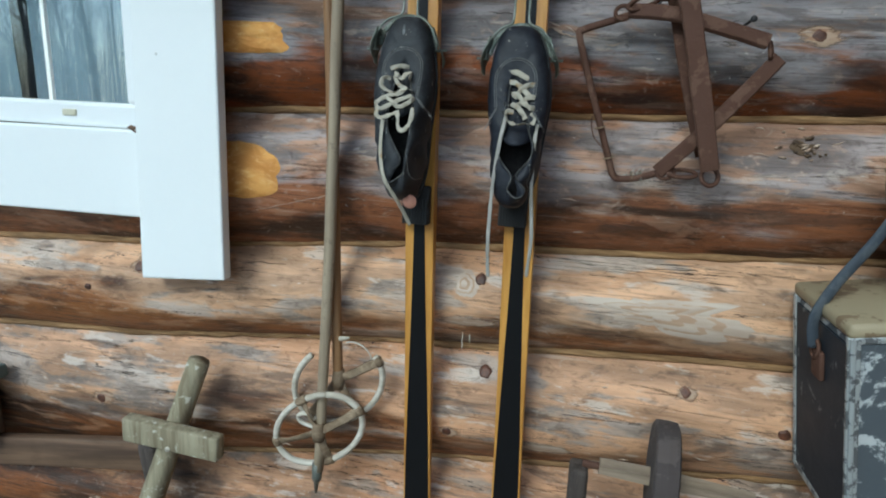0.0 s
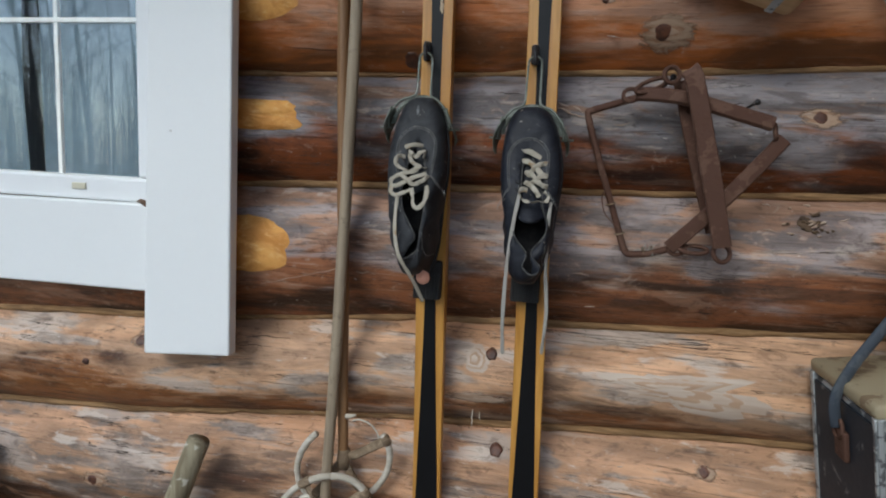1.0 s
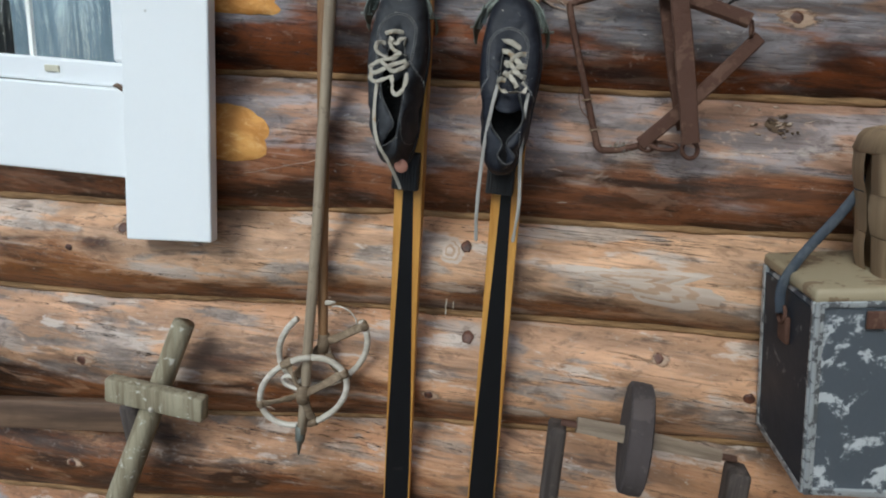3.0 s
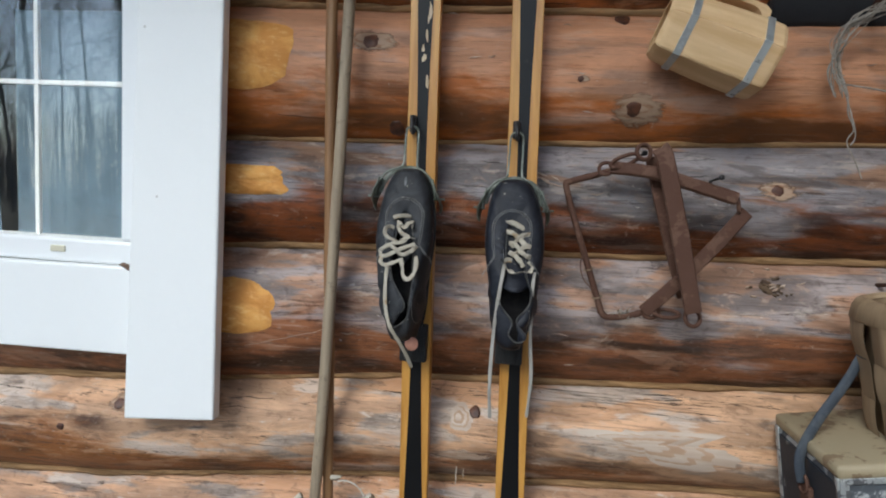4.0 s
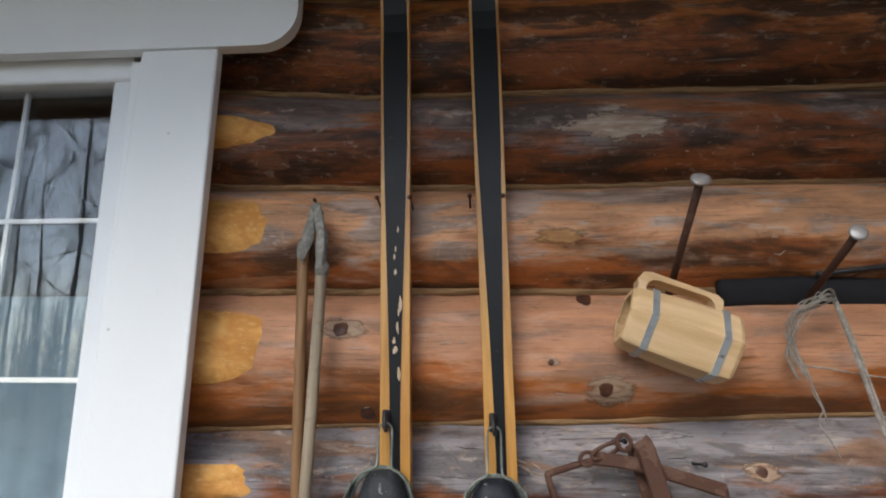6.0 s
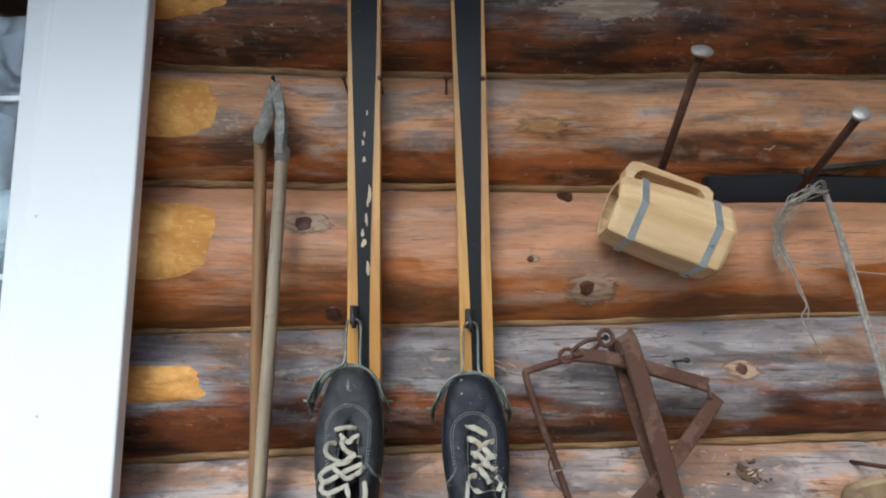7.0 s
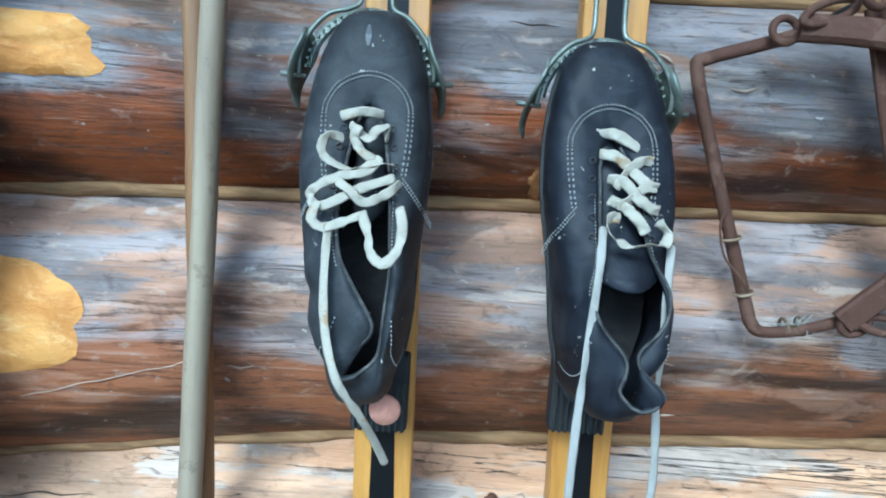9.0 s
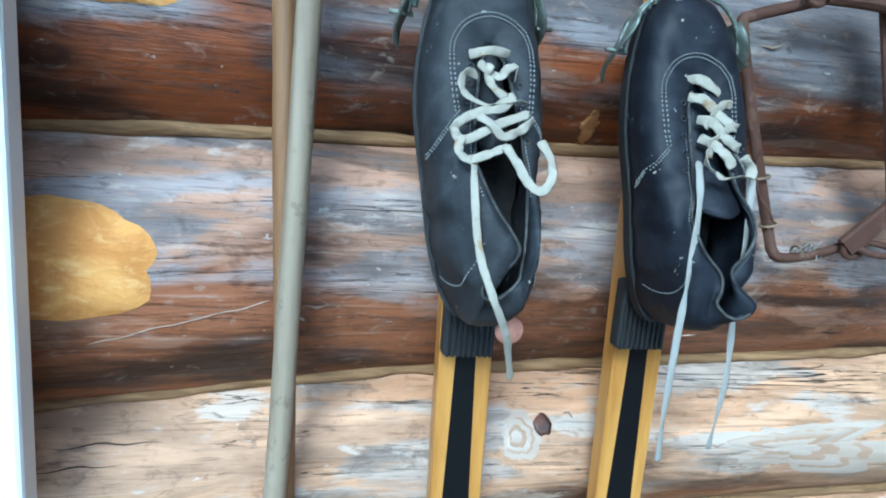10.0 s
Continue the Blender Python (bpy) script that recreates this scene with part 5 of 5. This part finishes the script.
STONES = paint("pale lichened stone", (0.30, 0.27, 0.20), (0.16, 0.13, 0.09), 0.9, 0.6, 10.0, 0.5, 0.8)
rnd = random.Random(21)
pile = thing("stone_heap", pose(-0.95, -0.1, 0.0), "heap of lichened fieldstones piled against the wall", "stones")
for k in range(54):
    lay = k // 9
    bm = bmesh.new()
    bmesh.ops.create_icosphere(bm, subdivisions=2, radius=1.0)
    s = [rnd.uniform(0.05, 0.08), rnd.uniform(0.05, 0.07), rnd.uniform(0.05, 0.06)]
    off = rnd.uniform(0, 50)
    for v in bm.verts:
        q = 1 + 0.35 * wob(v.co.x * 1.6 + off, v.co.y * 1.6, v.co.z * 1.6)
        v.co = Vector((v.co.x * s[0] * q, v.co.y * s[1] * q, v.co.z * s[2] * q))
    bm.transform(pose(-0.45 + 0.10 * (k % 9) + rnd.uniform(-0.02, 0.02), rnd.uniform(-0.03, 0.02), 0.05 + 0.092 * lay + rnd.uniform(-0.01, 0.01)))
    part("stone", bm, STONES, pile)

# ---- metal box on its strap, bark basket on the lid ----
BOXP = paint("chipped blue-grey paint", (0.085, 0.097, 0.11), (0.56, 0.58, 0.58), 0.4, 0.9, 15.0, 0.535, 0.25, 0.1, tint=(0.03, 0.035, 0.04))
BOXS = paint("darker blue-grey", (0.020, 0.026, 0.036), (0.30, 0.31, 0.31), 0.6, 0.6, 11.0, 0.60, 0.25, 0.2)
EDGE = paint("bare worn edge", (0.44, 0.46, 0.46), (0.10, 0.10, 0.105), 0.45, 0.9, 30.0, 0.5, 0.3, 0.5)
LIDP = paint("cream worn lid", (0.33, 0.27, 0.17), (0.16, 0.10, 0.055), 0.6, 0.8, 12.0, 0.50, 0.3)
BX, BH, BD = 0.36, 0.305, 0.20
mb = thing("metal_box", pose(0.513, -0.212, 1.334, 0, -9.5, 0), "dented blue-grey metal box with cream lid on a strap", "metal box")
bm = bmesh.new()
box(bm, (BX / 2, BD / 2, -BH / 2 - 0.004), (BX - 0.004, BD - 0.004, BH - 0.008), 0.006)
part("box_body", bm, BOXP, mb, smooth=False)
# side panel, much darker than the box body
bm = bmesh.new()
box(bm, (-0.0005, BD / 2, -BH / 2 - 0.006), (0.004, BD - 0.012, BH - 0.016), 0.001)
part("side_panel", bm, BOXS, mb, "side in a darker tone than the front", smooth=False)
bm = bmesh.new()
box(bm, (BX / 2, BD / 2, 0.006), (BX + 0.006, BD + 0.006, 0.022), 0.007)
part("lid", bm, LIDP, mb, "cream painted lid")
for c, s in (((0.004, 0.002, -BH / 2), (0.016, 0.007, BH - 0.004)), ((0.002, 0.004, -BH / 2), (0.007, 0.018, BH - 0.004)), ((BX / 2, 0.0, -0.006), (BX - 0.004, 0.005, 0.010)), ((BX / 2, 0.002, -BH + 0.006), (BX - 0.004, 0.007, 0.012)), ((0.0, BD / 2, -BH + 0.006), (0.008, BD - 0.006, 0.012)), ((0.0, BD - 0.006, -BH / 2), (0.009, 0.012, BH - 0.004))):
    bm = bmesh.new()
    box(bm, c, s, 0.002)
    part("edge_strip", bm, EDGE, mb, "worn bright edge", smooth=False)
bm = bmesh.new()
box(bm, (0.098, -0.004, -0.028), (0.072, 0.005, 0.026), 0.002)
part("hasp", bm, RUST, mb, "rusty hasp", smooth=False)
for sx in (-1, 1):
    bm = bmesh.new()
    x = -0.006 if sx < 0 else BX + 0.006
    box(bm, (x, BD * 0.45, -0.075), (0.008, 0.034, 0.044), 0.003)
    tube(bm, [(x + sx * 0.004 + 0.002 * math.sin(a), BD * 0.45 + 0.013 * math.cos(a), -0.052 + 0.013 * math.sin(a)) for a in np.linspace(0, 2 * math.pi, 15)], 0.003, 6, cap=False)
    part("lug", bm, RUST, mb, "rusty strap lug")
bm = bmesh.new()
tube(bm, spline([(-0.012, 0.09, -0.050), (-0.012, 0.088, -0.005), (0.016, 0.088, 0.045), (0.070, 0.105, 0.10), (0.14, 0.145, 0.17), (0.19, 0.165, 0.205), (0.24, 0.15, 0.18), (0.33, 0.12, 0.09), (BX + 0.012, 0.09, 0.0), (BX + 0.012, 0.09, -0.05)], 7), 0.0080, 10, flat=0.45)
part("strap", bm, paint("dark blue strap", (0.040, 0.050, 0.065), (0.09, 0.10, 0.11), 0.7, 0.5, 14.0, 0.5, 0.4), mb, "dark blue-grey webbing strap")
nail((0.668, 0.03, 1.575), (0.668, -0.062, 1.588), 0.0035, RUST, "rusty nail carrying the strap of the metal box", name="small_nail")
BARKW = plain_wood("woven birch bark", (0.33, 0.235, 0.14), (0.19, 0.125, 0.07), 2, 0.65, 0.8, 0.4)
bk = thing("bark_basket", pose(0.603, -0.212, 1.363, 0, -9.5, 0), "brown woven birch bark basket standing on the metal box", "basket")


def bk_pt(u, v, lift=0.0):
    """Round-cornered tapering wall of the basket; u round it, v up it."""
    a = 2 * math.pi * u
    c, s = math.cos(a), math.sin(a)
    e = 0.45
    k = 0.96 + 0.14 * v - 0.10 * max(0.0, v - 0.86) / 0.14 + lift / 0.1
    return Vector((0.105 + 0.105 * k * math.copysign(abs(c) ** e, c), 0.075 + 0.070 * k * math.copysign(abs(s) ** e, s), 0.205 * v))


bm = bmesh.new()
rows = [[bm.verts.new(bk_pt(k / 40, v, -0.008)) for k in range(40)] for v in (0, 0.5, 1.0)]
grid_faces(bm, rows, closed=True)
bm.faces.new(rows[0])
part("basket_core", bm, BARKW, bk)
for r in range(3):
    for k in range(16):
        up = (r + k) % 2
        bm = bmesh.new()
        u0, u1, v0, v1 = (k + 0.01) / 16, (k + 0.99) / 16, r * 0.29 + 0.003, (r + 1) * 0.29 - 0.003
        rows = []
        for v in np.linspace(v0, v1, 4):
            rows.append([bm.verts.new(bk_pt(u, v, 0.004 * (1 - abs(2 * ((v - v0) / (v1 - v0) if up else (u - u0) / (u1 - u0)) - 1)) + 0.001 * up)) for u in np.linspace(u0, u1, 4)])
        grid_faces(bm, rows)
        part("bark_strip", bm, BARKW, bk)
bm = bmesh.new()
rows = [[bm.verts.new(bk_pt(k / 40, v, l)) for k in range(40)] for v, l in ((0.85, 0.001), (0.87, 0.004), (0.96, 0.004), (1.0, 0.001), (1.01, -0.006), (0.97, -0.012))]
grid_faces(bm, rows, closed=True)
part("rim", bm, BARKW, bk, "folded bark rim")

# ---- marks of the logs: fresh cuts, knots, bared patches ----
def soft_edge(n):
    """Lets a bared patch run out into the wood round it."""
    gen = n.t.nodes.new("ShaderNodeTexCoord").outputs["Generated"]
    sub = n.t.nodes.new("ShaderNodeVectorMath")
    sub.operation = "SUBTRACT"
    n.link(gen, sub.inputs[0])
    sub.inputs[1].default_value = (0.5, 0.5, 0.5)
    mul = n.t.nodes.new("ShaderNodeVectorMath")
    mul.operation = "MULTIPLY"
    n.link(sub.outputs[0], mul.inputs[0])
    mul.inputs[1].default_value = (2.0, 0.0, 2.0)
    dist = n.t.nodes.new("ShaderNodeVectorMath")
    dist.operation = "LENGTH"
    n.link(mul.outputs[0], dist.inputs[0])
    rag = n.noise(n.coords((30, 30, 90), per_object=True), 1.0, 6, 0.7, 0.6)
    k = n.math("ADD", dist.outputs["Value"], n.math("MULTIPLY", n.math("SUBTRACT", rag, 0.5), 1.6))
    n.link(n.ramp(k, 1.0, 0.45), n.b.inputs["Alpha"])


def ring_wood(name, light, dark, scale):
    n = Nodes(name, 0.65)
    w = n.t.nodes.new("ShaderNodeTexWave")
    w.wave_type, w.rings_direction = "RINGS", "Y"
    for k, v in (("Scale", scale), ("Distortion", 7.0), ("Detail", 4.0), ("Detail Scale", 2.2)):
        w.inputs[k].default_value = v
    n.link(n.coords((0.5, 1, 1.6)), w.inputs["Vector"])
    g = n.noise(n.coords((20, 20, 60), per_object=True), 1.5, 6, 0.65)
    n.colour(n.mix(n.ramp(g, 0.35, 0.65), n.mix(n.ramp(w.outputs["Fac"], 0.25, 0.75), dark, light), light))
    n.bump(w.outputs["Fac"], 0.4, 0.001)
    soft_edge(n)
    return n.mat


HALO = ring_wood("bared wood round a knot", (0.38, 0.26, 0.175), (0.27, 0.145, 0.08), 24.0)
FLAKE = plain_wood("dark bark flake", (0.14, 0.09, 0.05), (0.05, 0.03, 0.02), 0, 0.9, 2.0, 0.8)


def soft_wood(name, light, dark):
    n = Nodes(name, 0.65)
    g = n.noise(n.coords((12, 20, 90), per_object=True), 1.4, 7, 0.65, 0.4)
    n.colour(n.mix(n.ramp(g, 0.35, 0.65), dark, light))
    n.bump(g, 0.4, 0.001)
    soft_edge(n)
    return n.mat


PALE_SOFT = soft_wood("pale bared streak", (0.52, 0.42, 0.33), (0.32, 0.21, 0.14))
ORANGE_SOFT = soft_wood("orange bared streak", (0.50, 0.27, 0.10), (0.34, 0.15, 0.05))


def mark(name, x, z, rx, rz, mat, lift=0.0015, power=2.0, ragged=0.15, seed=0.0, rough=0.0, left=None, label=""):
    """A thin raised or bared patch that follows the log's round."""
    bm = bmesh.new()
    n, rings = 40, 6
    c = Vector((x, wall_y(x, z), z))

    def pt(r, a):
        ca, sa = math.cos(a), math.sin(a)
        k = (abs(ca) ** power + abs(sa) ** power) ** (-1 / power) * (1 + ragged * wob(ca * 1.7 + seed, sa * 1.7, seed) + 0.4 * ragged * wob(ca * 6 + seed, sa * 6, seed))
        px, pz = x + rx * k * r * ca, z + rz * k * r * sa
        if left is not None:
            px = max(px, left)
        up = lift * (1 - r ** 6) + (rough * (1 - r ** 4) * (wob(px * 30, pz * 45, seed) + 0.6 * wob(px * 90, pz * 110, seed)))
        return Vector((px, wall_y(px, pz) - up - 0.0004, pz)) - c

    mid = bm.verts.new(pt(0, 0))
    rows = [[bm.verts.new(pt((k + 1) / rings, 2 * math.pi * i / n)) for i in range(n)] for k in range(rings)]
    for i in range(n):
        bm.faces.new((mid, rows[0][i], rows[0][(i + 1) % n]))
    grid_faces(bm, rows, closed=True)
    ob = part(name, bm, mat, wall, label)
    ob.location = c
    return ob


# flat fresh cuts beside the window casing
for z, reach, rz, power, seed in ((1.698, -0.372, 0.026, 5.0, 1.0), (1.462, -0.384, 0.050, 3.2, 2.2), (1.928, -0.361, 0.064, 2.6, 3.1), (2.148, -0.374, 0.050, 2.8, 4.7), (2.328, -0.362, 0.033, 1.5, 5.5)):
    mark("fresh_cut", -0.470, z, reach + 0.470, rz, FRESH, 0.005, power, 0.16, seed, 0.005, -0.50, "orange freshly cut flat")
for x, z, r, h in ((-0.683, 1.255, 0.011, 0.02), (0.0, 1.290, 0.011, 0), (0.018, 1.100, 0.012, 0), (0.483, 1.724, 0.011, 0.024), (-0.225, 1.957, 0.016, 0.034), (0.241, 1.853, 0.0155, 0.040), (-0.047, 0.976, 0.010, 0.018), (0.381, 1.117, 0.010, 0.016),
                   (-0.797, 1.204, 0.008, 0), (-0.783, 0.960, 0.012, 0.026), (0.545, 1.073, 0.011, 0), (-0.178, 1.808, 0.014, 0), (0.148, 1.899, 0.006, 0.009), (0.49, 1.559, 0.0125, 0), (0.217, 2.014, 0.014, 0), (-0.83, 0.70, 0.011, 0.02), (-0.60, 0.98, 0.009, 0)):
    if h:
        mark("bared_patch", x + 0.004, z, h * 1.35, h * 0.72, HALO, 0.0012, 1.9, 0.4, x * 9, 0.001)
    mark("knot", x, z, r, r * 0.88, FLAKE if r == 0.0125 else KNOT, 0.0026, 2.0, 0.22, x * 13, 0.0015)
WHITISH = plain_wood("whitish bared ring", (0.58, 0.48, 0.39), (0.44, 0.33, 0.25), 0, 0.6, 1.0, 0.4)
RINGTAN = plain_wood("tan ring of bared wood", (0.47, 0.325, 0.22), (0.38, 0.24, 0.15), 0, 0.6, 1.0, 0.4)
for cx, cz, rx, rz, ragged, seed, shrink in ((0.335, 1.263, 0.098, 0.027, 0.9, 4.4, 0.145), (-0.024, 1.277, 0.024, 0.022, 0.35, 7.4, 0.15)):
    for k in range(5):
        q = 1 - shrink * (k + 0.25 * math.sin(2.1 * k))
        mark("bared_ring", cx - 0.018 * (rx / 0.098) * k * 0.35, cz + 0.0006 * k, rx * q, rz * q, RINGTAN if k % 2 else WHITISH, 0.0008 + 0.0006 * k, 2.0, ragged, seed, 0.0004, label="pale ring in bared wood")
mark("bared_patch", -0.010, 1.208, 0.060, 0.014, PALE_SOFT, 0.0012, 2.2, 0.5, 9.4, 0.001)
mark("bared_patch", 0.175, 2.125, 0.055, 0.018, ORANGE_SOFT, 0.0012, 2.0, 0.6, 3.3, 0.001)
mark("bared_patch", 0.29, 2.335, 0.115, 0.030, PALE_SOFT, 0.0012, 1.6, 0.6, 6.3, 0.001)
mark("bared_patch", 0.14, 0.965, 0.060, 0.014, PALE_SOFT, 0.0012, 2.6, 0.4, 8.3, 0.001)
mark("bared_patch", 0.022, 1.608, 0.013, 0.020, ORANGE_SOFT, 0.004, 1.8, 0.4, 2.3, 0.002)
# small splinters standing off the wood
rnd = random.Random(33)
for k in range(60):
    x, z = rnd.uniform(-0.45, 0.65), rnd.uniform(0.85, 2.2)
    ln = rnd.uniform(0.006, 0.028)
    bm = bmesh.new()
    y = wall_y(x, z)
    tube(bm, [(x, y - 0.0006, z), (x + ln * 0.5, wall_y(x + ln * 0.5, z) - 0.002, z + rnd.uniform(-0.003, 0.003)), (x + ln, wall_y(x + ln, z) - rnd.uniform(0.001, 0.005), z + rnd.uniform(-0.005, 0.005))], [0.0004, 0.0014, 0.0003], 5)
    part("splinter", bm, PALE, wall)
# loose bark chips round an old knot, white threads under a joint, frayed splinters by a binding, one long slanting scratch
for k in range(26):
    x, z = 0.49 + rnd.gauss(0, 0.020), 1.561 + rnd.gauss(0, 0.009)
    y, ln, a = wall_y(x, z), rnd.uniform(0.004, 0.014), rnd.uniform(-0.7, 0.7)
    bm = bmesh.new()
    tube(bm, [(x, y - 0.001, z), (x + ln * 0.5 * math.cos(a), y - rnd.uniform(0.003, 0.007), z + ln * 0.5 * math.sin(a)), (x + ln * math.cos(a), y - 0.002, z + ln * math.sin(a))], [0.0006, rnd.uniform(0.0015, 0.0032), 0.0005], 5)
    part("bark_chip", bm, FLAKE if k % 3 else PALE, wall, "loose chip of bark")
for x, z0, z1 in ((-0.030, 1.143, 1.178), (-0.017, 1.156, 1.172)):
    bm = bmesh.new()
    tube(bm, [(x + 0.002 * wob(q * 5, x * 90), min(wall_y(x, z0), wall_y(x, z1)) - 0.004, z0 + (z1 - z0) * q) for q in np.linspace(0, 1, 7)], [0.0005, 0.001, 0.0012, 0.001, 0.0012, 0.001, 0.0005], 5)
    part("thread", bm, CANE, wall, "short white thread in the joint")
for k in range(9):
    x, z = 0.098 + rnd.gauss(0, 0.008), 1.727 + rnd.gauss(0, 0.006)
    bm = bmesh.new()
    y = wall_y(x, z)
    tube(bm, [(x, y - 0.001, z), (x + 0.008, y - 0.005, z - 0.004), (x + rnd.uniform(0.012, 0.02), y - 0.006, z - rnd.uniform(0.004, 0.012))], [0.0006, 0.0014, 0.0003], 5)
    part("splinter", bm, PALE, wall)
bm = bmesh.new()
tube(bm, [(x, wall_y(x, 1.386 + 0.27 * (x + 0.44) + 0.002 * wob(x * 40)) - 0.0004, 1.386 + 0.27 * (x + 0.44) + 0.002 * wob(x * 40)) for x in np.linspace(-0.44, -0.29, 24)], [0.0002] + [0.0005] * 22 + [0.0002], 5)
part("scratch", bm, PALE, wall, "pale slanting scratch across the grain")
# drying cracks along the grain
CRACK = plain_wood("dark drying crack", (0.035, 0.022, 0.016), (0.015, 0.010, 0.008), 0, 0.95, 1.0, 0.2)
for k in range(46):
    x, z = rnd.uniform(-1.0, 0.75), rnd.uniform(0.75, 2.45)
    ln, th = rnd.uniform(0.03, 0.13), rnd.uniform(0.0003, 0.0008)
    bm = bmesh.new()
    n = 12
    base = [(x + ln * (i / n - 0.5), z + 0.004 * wob(x * 9 + i * 0.25, z * 9) + 0.02 * (i / n - 0.5) * wob(k)) for i in range(n + 1)]
    if OPEN_L - 0.1 < x < OPEN_R + 0.08 and OPEN_B - 0.3 < z:
        continue
    pts = [(px, wall_y(px, pz) + 0.0002, pz) for px, pz in base]
    tube(bm, pts, [th * (0.15 + math.sin(math.pi * i / n)) for i in range(n + 1)], 5)
    part("crack", bm, CRACK, wall)

# ---- trees across the clearing ----
def bare_tree(seed, height, lean):
    """A leafless tree: tapered trunk and limbs in one part, fine twigs in the other."""
    rnd = random.Random(seed)
    t = thing("tree", pose(0, 0, 0), "leafless grey-barked tree with fine twigs", "tree", "trees of the clearing")
    wood, fine = bmesh.new(), bmesh.new()

    def grow(p, d, length, r, level):
        pts, q = [p], p
        n = 7 if level < 2 else 4
        for _ in range(n):
            d = (d + Vector((rnd.uniform(-1, 1), rnd.uniform(-1, 1), rnd.uniform(-0.4, 0.9))) * (0.06 if level == 0 else 0.17)).normalized()
            q = q + d * length / n
            pts.append(q)
        radii = [r * (1 - 0.8 * k / n) for k in range(n + 1)]
        tube(wood if level < 2 else fine, pts, radii, 8 if level == 0 else 5 if level == 1 else 3, cap=False)
        if level == 3:
            return
        for k in range((20, 8, 4)[level]):
            s = rnd.uniform(0.28 if level == 0 else 0.15, 1.0)
            j = min(n - 1, int(s * n))
            base = pts[j].lerp(pts[j + 1], s * n - j)
            side = Vector((rnd.uniform(-1, 1), rnd.uniform(-1, 1), rnd.uniform(0.1, 0.9))).normalized()
            grow(base, (d * 0.35 + side).normalized(), length * rnd.uniform(0.28, 0.45), max(0.0065, radii[j] * 0.36), level + 1)

    grow(Vector((0, 0, -0.1)), Vector((lean, 0, 1)).normalized(), height, 0.0056 * height, 0)
    part("trunk", wood, BARK, t)
    part("crown", fine, TWIG, t)
    return t


kinds = [bare_tree(11, 12.0, 0.05), bare_tree(12, 14.0, -0.04), bare_tree(13, 10.0, 0.0)]
rnd = random.Random(5)
spots = [(-9.2, -11.5), (-12.6, -13.0), (-15.8, -14.5), (-6.8, -12.5), (-14.5, -13), (-3.0, -13), (-8.6, -17), (-13, -18), (-18, -17), (-4, -19), (1.5, -16),
         (-10.8, -17), (-16.5, -18.5), (-12.2, -21), (-19, -20), (-5.5, -16), (-20.5, -25), (-11, -23), (-17, -24), (-6, -25), (5, -20), (9, -15), (-22, -22), (-10.2, -14.6), (-17.4, -15.8)]
for k, (x, y) in enumerate(spots):
    m = pose(x, y, 0, 0, 0, rnd.uniform(0, 360))
    if k < 3:
        kinds[k].matrix_basis = m
    else:
        copy_thing(kinds[k % 3], m)

# ---- far edge of the wood, too dense to count ----
rnd = random.Random(77)
bm = bmesh.new()
for k in range(520):
    x, y, h = rnd.uniform(-62, 14), -rnd.uniform(30, 44), rnd.uniform(4.5, 8.5)
    lean = rnd.uniform(-0.06, 0.06)
    r = rnd.uniform(0.05, 0.11)
    tube(bm, [(x, y, -0.2), (x + lean * h * 0.5, y, h * 0.5), (x + lean * h, y, h)], [r, r * 0.6, r * 0.15], 3, cap=False)
    for b in range(9):
        q = rnd.uniform(0.05, 0.95)
        side = rnd.choice((-1, 1)) * rnd.uniform(0.5, 1.6) * (1.15 - q)
        base = Vector((x + lean * h * q, y, h * q))
        tube(bm, [base, base + Vector((side * 0.6, rnd.uniform(-0.4, 0.4), 0.5)), base + Vector((side, rnd.uniform(-0.6, 0.6), rnd.uniform(0.9, 1.7)))], [0.035, 0.022, 0.008], 3, cap=False)
tagged(part("far_woods", bm, TWIG), "grey-brown leafless thicket along the far edge of the clearing", "woods", kind="stuff")
